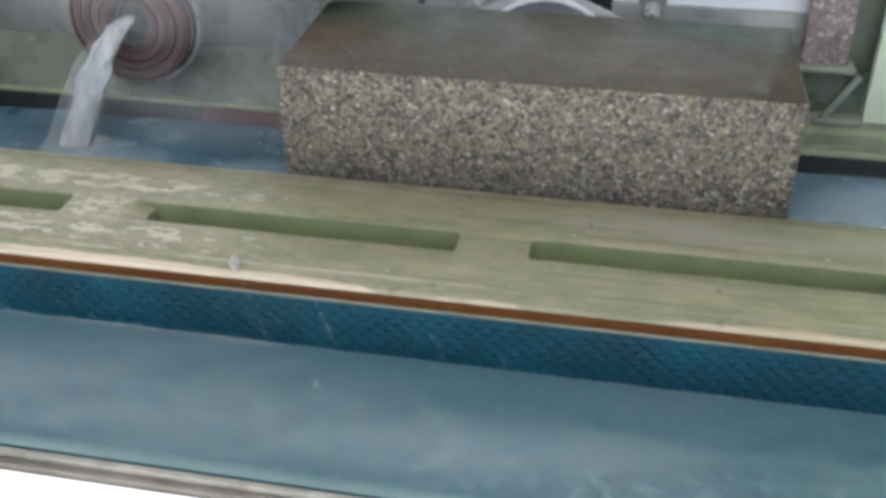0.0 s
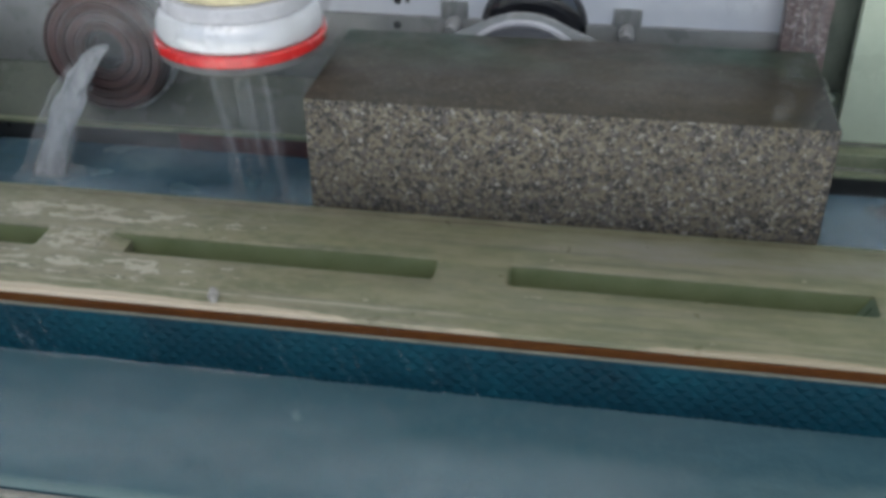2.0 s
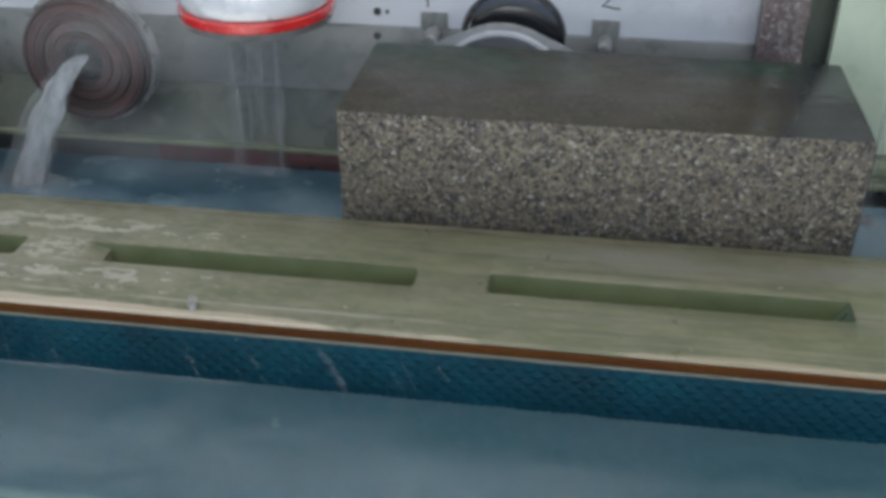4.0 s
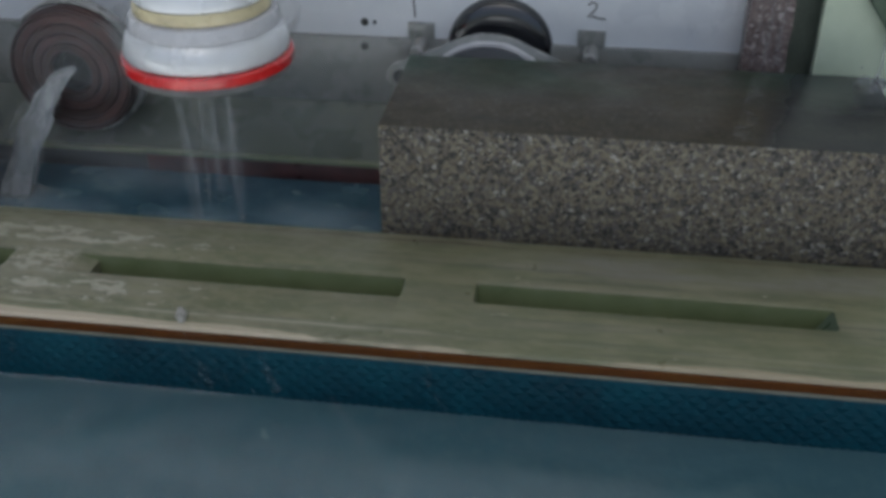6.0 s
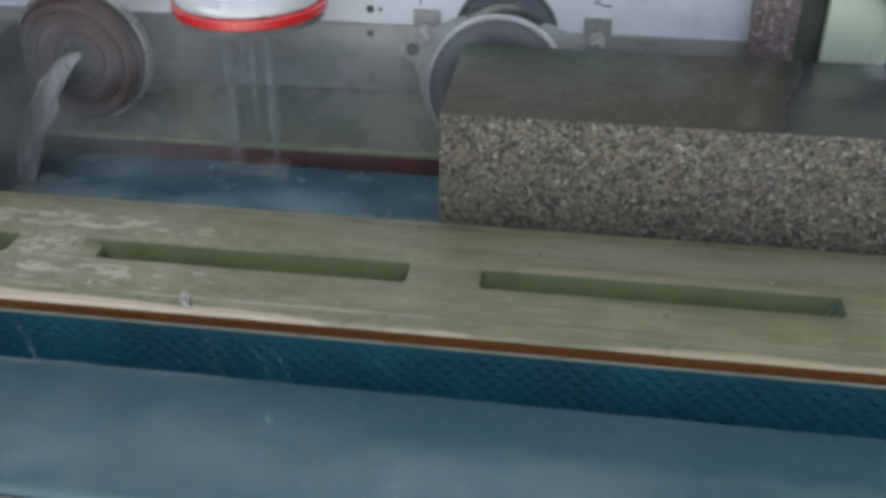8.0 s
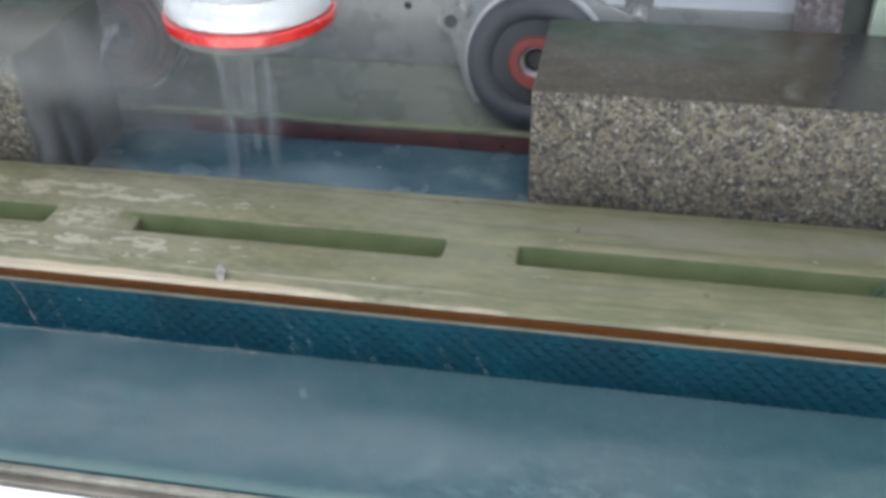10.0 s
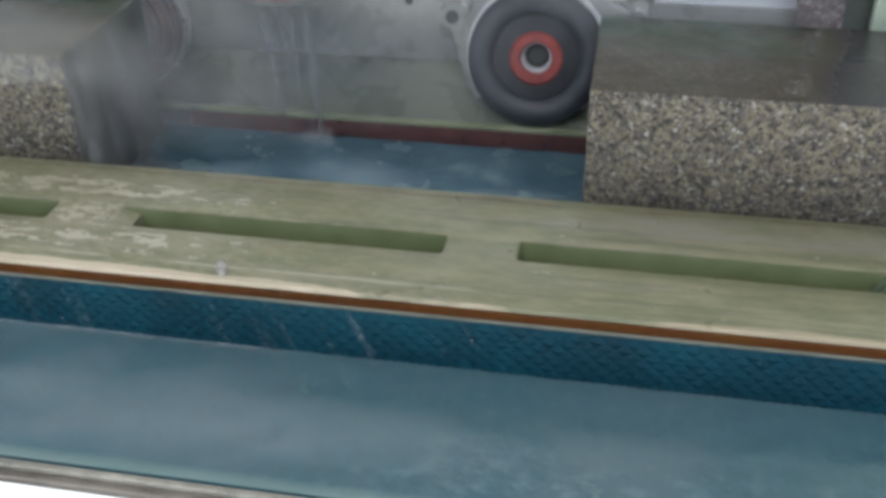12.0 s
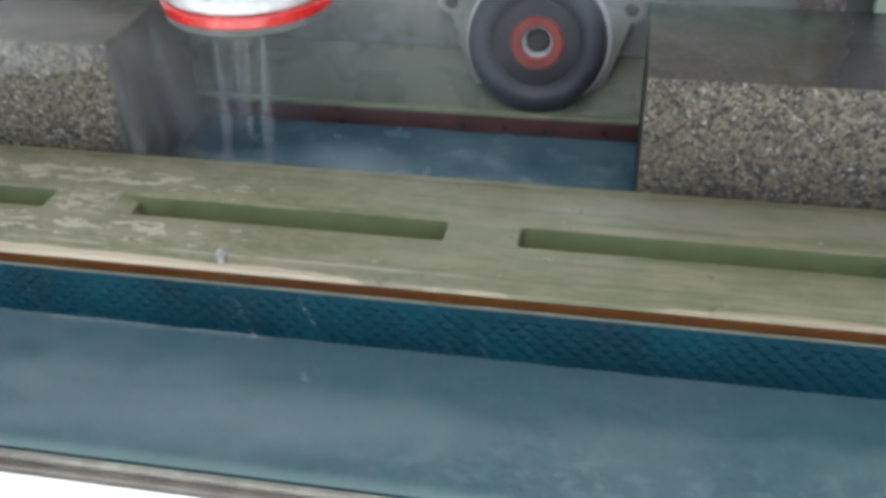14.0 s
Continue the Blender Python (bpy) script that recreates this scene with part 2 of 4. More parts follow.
def tray_sheet():
    """Milky blue-grey slurry water with drifting clouds of silt and small ripples."""
    m = material("milky_trough_water", rough=0.12)
    n = Nodes(m)
    c = n.ramp(n.noise(2.2, 3, 0.5, n.stretch(1.3, 0.8, 1)), (0.3, (0.05, 0.113, 0.14)), (0.5, (0.06, 0.121, 0.147)), (0.7, (0.074, 0.13, 0.154)))
    streak = n.ramp(n.noise(12, 4, 0.55, n.stretch(1.0, 0.35, 1, (2, 0, 0))), (0.5, 0.0), (0.75, 0.18))
    c = n.mix(streak, c, (0.13, 0.19, 0.2))
    # Fine ripples: their paler light is put into the colour.
    fine = n.noise(75, 4, 0.6, n.stretch(1.0, 0.6, 1))
    c = n.mix(n.ramp(fine, (0.48, 0.0), (0.68, 0.14)), c, (0.1345, 0.2057, 0.2136))
    mottle = n.ramp(n.noise(42, 4, 0.65), (0.47, 0.0), (0.6, 0.2))
    where = n.ramp(n.noise(2.5, 2, 0.5, n.stretch(1, 1, 1, (0.3, 0.2, 0))), (0.42, 0.0), (0.58, 1.0))
    c = n.mix(n.sums("MULTIPLY", mottle, where), c, (0.02769, 0.1108, 0.1424))
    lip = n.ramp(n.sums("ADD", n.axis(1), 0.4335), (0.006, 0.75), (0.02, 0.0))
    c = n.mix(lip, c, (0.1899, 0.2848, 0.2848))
    choppy = n.sums("MULTIPLY", n.ramp(n.sums("ADD", n.axis(0), 0.1), (0.1, 0.0), (0.5, 1.0)), n.ramp(n.sums("ADD", n.axis(1), 0.45), (0.06, 1.0), (0.13, 0.0)))
    # Foam flecks and ripple glints, painted as paler colour in the choppy corner.
    froth_glints = n.ramp(n.noise(48, 3, 0.5, n.stretch(0.75, 1.0, 1)), (0.5, 0.0), (0.64, 0.32))
    c = n.mix(n.sums("MULTIPLY", choppy, froth_glints), c, (0.17, 0.26, 0.3))
    swell = n.sums("ADD", n.noise(34, 4, 0.6), n.sums("MULTIPLY", choppy, n.sums("MULTIPLY", n.noise(48, 3, 0.5, n.stretch(0.75, 1.0, 1)), 2.2)))
    n.done(c, n.ramp(n.noise(9, 4), (0.3, 0.1), (0.7, 0.28)), swell, 0.003, 0.45)
    return m


TRAY = tray_sheet()
RIM = worn("tray_rim_grey", (0.27, 0.26, 0.225), (0.13, 0.13, 0.11), (0.42, 0.41, 0.36), 0.5, 26)
LIP = worn("stained_lip", (0.15, 0.135, 0.115), (0.09, 0.08, 0.07), (0.22, 0.2, 0.175), 0.6, 26)
SKIRT = worn("white_cover_paint", (0.82, 0.82, 0.81), (0.78, 0.78, 0.77), (0.85, 0.85, 0.85), 0.5, 8)
FLOOR = worn("pale_concrete", (0.72, 0.72, 0.71), (0.6, 0.6, 0.59), (0.8, 0.8, 0.79), 0.8, 3)
HALL = worn("hall_wall", (0.42, 0.43, 0.42), (0.33, 0.34, 0.33), (0.5, 0.5, 0.49), 0.85, 1.5)


def belt_rubber():
    m = material("wet_blue_belt", rough=0.2, coat=0.5)
    n = Nodes(m)
    c = n.ramp(n.noise(9, 5, 0.65), (0.3, (0.03, 0.075, 0.105)), (0.55, (0.065, 0.125, 0.16)), (0.75, (0.17, 0.24, 0.27)))
    n.done(c, n.ramp(n.noise(14, 4), (0.3, 0.06), (0.7, 0.35)), n.noise(34, 4), 0.004, 0.6)
    return m


BELT = belt_rubber()
STRIP = worn("red_brown_strip", (0.085, 0.032, 0.03), (0.04, 0.02, 0.02), (0.13, 0.055, 0.05), 0.4, 20)
LEDGE = worn("green_ledge", (0.19, 0.22, 0.13), (0.09, 0.11, 0.07), (0.3, 0.31, 0.22), 0.45, 18)
SPLASH = worn("wet_dark_green_plate", (0.084, 0.1, 0.076), (0.05, 0.064, 0.048), (0.135, 0.145, 0.105), 0.3, 7, coat=0.2)
GREY_WALL = worn("wet_grey_plate", (0.245, 0.25, 0.237), (0.186, 0.195, 0.182), (0.305, 0.305, 0.292), 0.3, 6, coat=0.25)
WHITE = worn("white_panel", (0.87, 0.885, 0.91), (0.78, 0.8, 0.84), (0.9, 0.91, 0.93), 0.35, 5)
STEEL = worn("cast_grey_metal", (0.29, 0.29, 0.28), (0.2, 0.2, 0.193), (0.4, 0.4, 0.39), 0.3, 14, metal=0.35)
ALU = worn("turned_aluminium", (0.75, 0.76, 0.78), (0.735, 0.745, 0.765), (0.765, 0.772, 0.79), 0.3, 9, metal=0.25, bump=0.0001)
COLLAR = worn("light_grey_metal", (0.52, 0.52, 0.54), (0.47, 0.47, 0.49), (0.57, 0.57, 0.59), 0.25, 14, bump=0.0001)
CREAM = worn("cream_ring", (0.62, 0.54, 0.33), (0.45, 0.39, 0.24), (0.72, 0.65, 0.44), 0.35, 30)
RED = worn("red_enamel", (0.62, 0.018, 0.022), (0.48, 0.012, 0.016), (0.75, 0.035, 0.03), 0.18, 30, coat=0.9)
DULL_RED = worn("dull_red_paint", (0.24, 0.026, 0.022), (0.15, 0.018, 0.016), (0.32, 0.05, 0.042), 0.45, 40)
PAD = worn("grey_rubber_pad", (0.16, 0.165, 0.165), (0.1, 0.1, 0.1), (0.24, 0.24, 0.24), 0.5, 30)
BLACK = worn("black_rubber", (0.015, 0.017, 0.022), (0.009, 0.01, 0.013), (0.03, 0.033, 0.04), 0.42, 30)
TYRE = worn("worn_black_rubber", (0.036, 0.04, 0.05), (0.024, 0.027, 0.034), (0.056, 0.062, 0.075), 0.5, 30)
GLOSS_BLACK = worn("gloss_black_cover", (0.012, 0.013, 0.017), (0.008, 0.008, 0.01), (0.03, 0.03, 0.036), 0.1, 12, coat=1.0, bump=0.0001)
ABRASIVE = worn("brown_abrasive", (0.062, 0.034, 0.03), (0.035, 0.022, 0.02), (0.1, 0.052, 0.046), 0.45, 30)
PINK = worn("pale_brown_abrasive", (0.095, 0.05, 0.045), (0.05, 0.03, 0.027), (0.14, 0.075, 0.068), 0.45, 30)
# Near-black: shade inside bores and holes put into the colour; also black strips.
DARK = worn("black_and_cavity_shade", (0.02, 0.022, 0.022), (0.012, 0.012, 0.012), (0.04, 0.042, 0.04), 0.4, 30)
PALE_GREEN = worn("pale_green_sheet", (0.62, 0.7, 0.54), (0.54, 0.62, 0.47), (0.68, 0.75, 0.6), 0.35, 6)
DARK_GREEN = worn("dark_green_frame", (0.1, 0.14, 0.095), (0.06, 0.085, 0.06), (0.15, 0.19, 0.13), 0.4, 12)
POST = worn("mid_green_post", (0.16, 0.185, 0.15), (0.1, 0.12, 0.095), (0.22, 0.25, 0.205), 0.4, 12)
INK = material("black_marker_ink", (0.02, 0.02, 0.025), 0.6)


def red_stone():
    m = material("red_brown_stone", rough=0.35)
    n = Nodes(m)
    seed = n.t.nodes.new("ShaderNodeSeparateColor")
    n.put(n.cells(220), seed.inputs[0])
    c = n.ramp(seed.outputs[0], (0.0, (0.06, 0.045, 0.043)), (0.3, (0.13, 0.095, 0.088)), (0.6, (0.21, 0.165, 0.155)), (0.88, (0.48, 0.44, 0.43)), hard=True)
    n.done(n.mix(0.5, c, (0.2, 0.155, 0.148)), n.ramp(n.noise(90, 3), (0.35, 0.12), (0.65, 0.55)), n.noise(70, 4), 0.004, 0.8)
    return m


RED_STONE = red_stone()


def water_stuff(name, milk, rough=0.25, thin=0.5, base=(0.56, 0.59, 0.6)):
    """Foaming water: white bubbles in clear water."""
    m = material(name, base, rough)
    n = Nodes(m)
    b = m.node_tree.nodes["Principled BSDF"]
    n.put(n.ramp(n.noise(42, 4, 0.6, n.stretch(1.4, 1.4, 0.3)), (0.35, milk * thin), (0.65, milk)), b.inputs["Alpha"])
    return m


FOAM = water_stuff("foaming_water", 0.8, 0.35, 0.6, (0.42, 0.44, 0.45))
SPRAY = water_stuff("thin_water", 0.13)
RIPPLE = water_stuff("glint_ripple", 0.06, 0.3, 0.5)
VEIL = water_stuff("water_veil", 0.1, 0.3, 0.15)
CROWN = water_stuff("splashing_water", 0.24, 0.2, 0.2)
SHEET = water_stuff("sheeting_water", 0.2, 0.5, 0.3)
FOAM_EDGE = water_stuff("foam_edge", 0.2, 0.5)
HALO = water_stuff("flung_water", 0.1, 0.5)
DROPS = water_stuff("fine_drops", 0.055)


# ---- mesh helpers ----
def part(name, bm, mat, parent=None, label="", smooth=True, m=None):
    """One mesh object under a thing or a part."""
    me = bpy.data.meshes.new(name)
    bmesh.ops.recalc_face_normals(bm, faces=bm.faces[:])
    for f in bm.faces:
        f.smooth = smooth
    if smooth:
        for e in bm.edges:
            e.smooth = len(e.link_faces) == 2 and e.calc_face_angle(0) < radians(35)
    bm.to_mesh(me)
    bm.free()
    for one in mat if isinstance(mat, (list, tuple)) else [mat]:
        me.materials.append(one)
    ob = new(name, me)
    if m is not None:
        ob.matrix_basis = m
    if parent:
        ob.parent = parent
    if label:
        tagged(ob, label)
    return ob


def thing(name, at, label, category, group="", kind=""):
    ob = new(name)
    ob.empty_display_size = 0.05
    ob.matrix_basis = at if isinstance(at, Matrix) else Matrix.Translation(at)
    return tagged(ob, label, category, group, kind)


def add_box(bm, x0, x1, y0, y1, z0, z1, bevel=0.0, seg=2):
    r = bmesh.ops.create_cube(bm, size=1.0, matrix=Matrix.Translation(((x0 + x1) / 2, (y0 + y1) / 2, (z0 + z1) / 2)) @ Matrix.Diagonal((x1 - x0, y1 - y0, z1 - z0, 1)))
    if bevel:
        edges = list({e for v in r["verts"] for e in v.link_edges})
        bmesh.ops.bevel(bm, geom=edges, offset=bevel, segments=seg, affect="EDGES", profile=0.5)
    return bm


def box(*a, **k):
    return add_box(bmesh.new(), *a, **k)


def lathe(profile, n=64, turn=None):
    """A turned solid round z from (radius, height) pairs; a radius of 0 closes an end."""
    bm = bmesh.new()
    rings = []
    for r, z in profile:
        if r < 1e-6:
            rings.append([bm.verts.new((0, 0, z))])
        else:
            rings.append([bm.verts.new((r * math.cos(2 * math.pi * i / n), r * math.sin(2 * math.pi * i / n), z)) for i in range(n)])
    for a, b in zip(rings, rings[1:]):
        for i in range(n):
            j = (i + 1) % n
            if len(a) == 1 and len(b) == 1:
                continue
            if len(a) == 1:
                bm.faces.new((a[0], b[i], b[j]))
            elif len(b) == 1:
                bm.faces.new((a[i], a[j], b[0]))
            else:
                bm.faces.new((a[i], a[j], b[j], b[i]))
    if turn is not None:
        bm.transform(turn)
    return bm


def ring(r0, r1, z0, z1, n=64, soft=0.0015, turn=None):
    """A turned ring with softened edges."""
    s = min(soft, (r1 - r0) / 3, (z1 - z0) / 3)
    pts = [(r0, z0 + s), (r0 + s, z0), (r1 - s, z0), (r1, z0 + s), (r1, z1 - s), (r1 - s, z1), (r0 + s, z1), (r0, z1 - s), (r0, z0 + s)]
    return lathe(pts, n, turn)


def extruded(points, y0, y1, bevel=0.0):
    """A plate whose outline lies in x and z, between two depths."""
    bm = bmesh.new()
    f = bm.faces.new([bm.verts.new((x, y0, z)) for x, z in points])
    up = bmesh.ops.extrude_face_region(bm, geom=[f])["geom"]
    bmesh.ops.translate(bm, vec=(0, y1 - y0, 0), verts=[v for v in up if isinstance(v, bmesh.types.BMVert)])
    if bevel:
        rim = [e for e in bm.edges if abs(e.verts[0].co.y - e.verts[1].co.y) < 1e-6]
        bmesh.ops.bevel(bm, geom=rim, offset=bevel, segments=2, affect="EDGES", profile=0.5)
    return bm


def extruded_x(points, x0, x1):
    """A bar whose outline lies in y and z, between two places on x."""
    bm = bmesh.new()
    f = bm.faces.new([bm.verts.new((x0, y, z)) for y, z in points])
    up = bmesh.ops.extrude_face_region(bm, geom=[f])["geom"]
    bmesh.ops.translate(bm, vec=(x1 - x0, 0, 0), verts=[v for v in up if isinstance(v, bmesh.types.BMVert)])
    return bm


FACING = Matrix.Rotation(radians(90), 4, "X")   # turns a lathe's z axis to -y, towards the beam

# ---- hall: walls and ceiling out of view, added to shape the light ----
def hall():
    tagged(part("floor", box(-60, 60, -80, 6, -1.05, -0.95), FLOOR, smooth=False), "pale concrete floor of the workshop", "floor", kind="structure")
    tagged(part("wall_north", box(-8, 8, 4, 4.2, -0.95, 4), HALL, smooth=False), "plain grey wall added out of view around the machine", "wall", kind="structure")
    tagged(part("wall_east", box(8, 8.2, -2.5, 4.2, -0.95, 4), HALL, smooth=False), "plain grey wall added out of view around the machine", "wall", kind="structure")
    tagged(part("wall_west", box(-8.2, -8, -2.5, 4.2, -0.95, 4), HALL, smooth=False), "plain grey wall added out of view around the machine", "wall", kind="structure")
    # Unseen ceiling, added to keep the sun off the machine and trough.
    bm = box(-8.2, 8.2, -1.985, 0.0, 4, 4.15)
    for piece in ((-8.2, 8.2, 0.62, 4.2), (-8.2, -4, 0.0, 0.62), (4, 8.2, 0.0, 0.62)):
        add_box(bm, *piece, 4, 4.15)
    tagged(part("ceiling", bm, HALL, smooth=False), "plain grey ceiling added out of view to block the sun", "ceiling", kind="structure")


hall()

# ---- the guide beam in front of the stones ----
SLOTS = [(-1.07, -0.70), (-0.60, -0.229), (-0.155, 0.2375), (0.319, 0.703), (0.775, 1.14), (1.23, 1.6)]
SLOT_Y = (-0.1435, -0.105)
BEAM_Y = (-0.230, -0.0105)
TOP = -0.0024


def guide_beam():
    beam = thing("guide_beam", (0, 0, 0), "long pale green steel beam with slots and flaking paint", "beam")
    xs = sorted({-1.6, 1.9, *[x for s in SLOTS for x in s]})
    ys = [BEAM_Y[0], *SLOT_Y, BEAM_Y[1]]
    bm = bmesh.new()
    grid = [[bm.verts.new((x, y, TOP)) for y in ys] for x in xs]
    for i in range(len(xs) - 1):
        for j in range(3):
            if j == 1 and (xs[i], xs[i + 1]) in SLOTS:
                continue
            bm.faces.new((grid[i][j], grid[i + 1][j], grid[i + 1][j + 1], grid[i][j + 1]))
    low = bmesh.ops.extrude_face_region(bm, geom=bm.faces[:])["geom"]
    bmesh.ops.translate(bm, vec=(0, 0, -0.05), verts=[v for v in low if isinstance(v, bmesh.types.BMVert)])
    upright = [e for e in bm.edges if abs(e.verts[0].co.z - e.verts[1].co.z) > 0.04 and SLOT_Y[0] - 0.001 < e.verts[0].co.y < SLOT_Y[1] + 0.001 and len(e.link_faces) == 2
               and abs(e.link_faces[0].normal.dot(e.link_faces[1].normal)) < 0.1]
    bmesh.ops.recalc_face_normals(bm, faces=bm.faces[:])
    bmesh.ops.bevel(bm, geom=upright, offset=0.005, segments=3, affect="EDGES", profile=0.5)
    rim = [e for e in bm.edges if len(e.link_faces) == 2 and min(abs(f.normal.z) for f in e.link_faces) < 0.1 and max(f.normal.z for f in e.link_faces) > 0.9]
    bmesh.ops.bevel(bm, geom=rim, offset=0.0028, segments=2, affect="EDGES", profile=0.5)
    for f in bm.faces:
        c = f.calc_center_median()
        if abs(f.normal.z) < 0.3 and SLOT_Y[0] - 0.002 < c.y < SLOT_Y[1] + 0.002:
            f.material_index = 1
    part("top_plate", bm, [BEAM, SLOT], beam)
    for x0, x1, deep, skin in ((-0.1552, -0.128, 0.0095, BEAM), (0.7032, 0.69, 0.026, DARK_GREEN)):
        bm = bmesh.new()
        v = [bm.verts.new((x, y, z)) for y in (SLOT_Y[0] + 0.0004, SLOT_Y[1] - 0.0004) for x, z in ((x0, TOP - 0.0015), (x1, TOP - deep), (x1, -0.05), (x0, -0.05))]
        for q in ((0, 1, 2, 3), (7, 6, 5, 4), (0, 4, 5, 1), (1, 5, 6, 2), (2, 6, 7, 3), (3, 7, 4, 0)):
            bm.faces.new([v[i] for i in q])
        part("slot_ramp", bm, skin, beam, smooth=False)
    part("bottom_plate", box(-1.6, 1.9, -0.225, -0.016, -0.062, -0.0525), SLOT, beam, smooth=False)
    part("rusty_edge", box(-1.6, 1.9, -0.2335, -0.2302, -0.0185, -0.0082, bevel=0.0012), RUST, beam, "rust-brown front edge strip")
    part("sealing_strip", box(-1.6, 1.9, -0.2345, -0.2302, -0.0225, -0.0187, bevel=0.001), SEAL, beam, "pale grey sealing strip")
    # embossed rubber apron: rows of small leaning ridges
    verts, faces = [], []
    pitch, high = 0.0190, 0.0082
    rows, cols = 8, int(2.6 / pitch)
    for r in range(rows):
        for c in range(cols):
            x, z = -0.9 + (c + 0.5 * (r % 2)) * pitch, -0.0235 - (r + 1) * high
            k = len(verts)
            verts += [(x - pitch * 0.5, -0.2331, z + high * 0.1), (x - pitch * 0.05, -0.2331, z - high), (x + pitch * 0.5, -0.2331, z - high * 0.1), (x + pitch * 0.05, -0.2331, z + high),
                      (x - pitch * 0.16, -0.2349, z - high * 0.05), (x + pitch * 0.16, -0.2349, z - high * 0.15)]
            faces += [(k, k + 1, k + 4), (k + 1, k + 2, k + 5, k + 4), (k + 2, k + 3, k + 5), (k + 3, k, k + 4, k + 5)]
    me = bpy.data.meshes.new("emboss")
    me.from_pydata(verts, [], faces)
    me.materials.append(MESH_BLUE)
    apron = part("apron", box(-1.6, 1.9, -0.2330, -0.2285, -0.0895, -0.0228), MESH_BLUE, beam, "dark blue embossed rubber apron", smooth=False)
    ob = new("emboss", me)
    ob.parent = apron
    tagged(ob, "rows of small raised diamonds", kind="stuff")
    # a lump of dried slurry on the front edge
    bm = bmesh.new()
    for dx, dy, dz, s in ((0, 0, 0.003, 0.0042), (0.0015, -0.003, 0.0025, 0.0034), (-0.0005, 0.002, 0.007, 0.003), (0.002, 0.001, 0.0045, 0.003)):
        r = bmesh.ops.create_icosphere(bm, subdivisions=2, radius=s, matrix=Matrix.Translation((dx, dy, dz)))
        for v in r["verts"]:
            v.co += Vector(noise.noise_vector(v.co * 400)) * 0.0012
    tagged(part("slurry_lump", bm, LUMP, m=Matrix.Translation((0.015, -0.2175, TOP - 0.001)) @ Matrix.Diagonal((1.35, 1.35, 1.5, 1))), "small whitish lump of dried slurry on the beam", "debris")


guide_beam()


def water_trough():
    tray = thing("water_trough", (0, 0, -0.0895), "long trough with a scratched grey metal rim", "trough")
    part("bottom", box(-1.6, 1.9, -0.4322, -0.2295, -0.07, -0.06), RIM, tray, smooth=False)
    part("front_wall", box(-1.6, 1.9, -0.4428, -0.4324, -0.07, -0.0305), RIM, tray, smooth=False)
    part("inner_strip", box(-1.6, 1.9, -0.4347, -0.4330, -0.0298, 0.0067, bevel=0.0006), MESH_BLUE, tray, "thin dark blue lining strip")
    bm = bmesh.new()
    nx, ny = 350, 24
    grid = [[bm.verts.new((-1.6 + 3.5 * i / nx, -0.4328 + 0.1996 * j / ny, 0.0013 * noise.noise((i * 0.22, j * 0.3, 5)) + 0.0008 * noise.noise((i * 0.8, j * 0.7, 9)))) for j in range(ny + 1)] for i in range(nx + 1)]
    for i in range(nx):
        for j in range(ny):
            bm.faces.new((grid[i][j], grid[i + 1][j], grid[i + 1][j + 1], grid[i][j + 1]))
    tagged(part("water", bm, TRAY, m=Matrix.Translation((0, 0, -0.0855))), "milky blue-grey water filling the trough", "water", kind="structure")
    bm = box(-1.6, 1.9, -0.443, -0.4349, -0.03, 0.006, bevel=0.002, seg=3)
    part("rim", bm, RIM, tray, "scratched grey metal rim")
    part("outer_lip", box(-1.6, 1.9, -0.4525, -0.4432, -0.04, 0.001, bevel=0.002), LIP, tray, "stained brown-grey outer lip")
    part("leg", box(-1.5, -1.42, -0.42, -0.34, -0.8605, -0.0702, bevel=0.003), RIM, tray)
    part("skirt", extruded_x([(-0.4528, -0.009), (-0.4550, -0.005), (-0.80, -0.30), (-0.80, -0.305), (-0.4545, -0.017)], -1.6, 1.9), SKIRT, tray, "plain white sloping front cover", smooth=False)
    part("leg", box(1.7, 1.78, -0.42, -0.34, -0.8605, -0.0702, bevel=0.003), RIM, tray)


water_trough()

# ---- conveyor and machine body behind ----
BELT_Z = -0.075
BACK_Y = 0.33


def conveyor():
    belt = thing("conveyor_belt", (0, 0, BELT_Z), "wet blue rubber conveyor belt with pooled water", "conveyor belt")
    bm = bmesh.new()
    nx, ny = 260, 24
    grid = [[bm.verts.new((-1.6 + 3.5 * i / nx, -0.008 + 0.252 * j / ny, 0.0012 * noise.noise((i * 0.35, j * 0.45, 0)))) for j in range(ny + 1)] for i in range(nx + 1)]
    for i in range(nx):
        for j in range(ny):
            bm.faces.new((grid[i][j], grid[i + 1][j], grid[i + 1][j + 1], grid[i][j + 1]))
    part("belt_surface", bm, BELT, belt)
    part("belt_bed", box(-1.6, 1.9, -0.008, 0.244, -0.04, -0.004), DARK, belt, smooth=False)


conveyor()


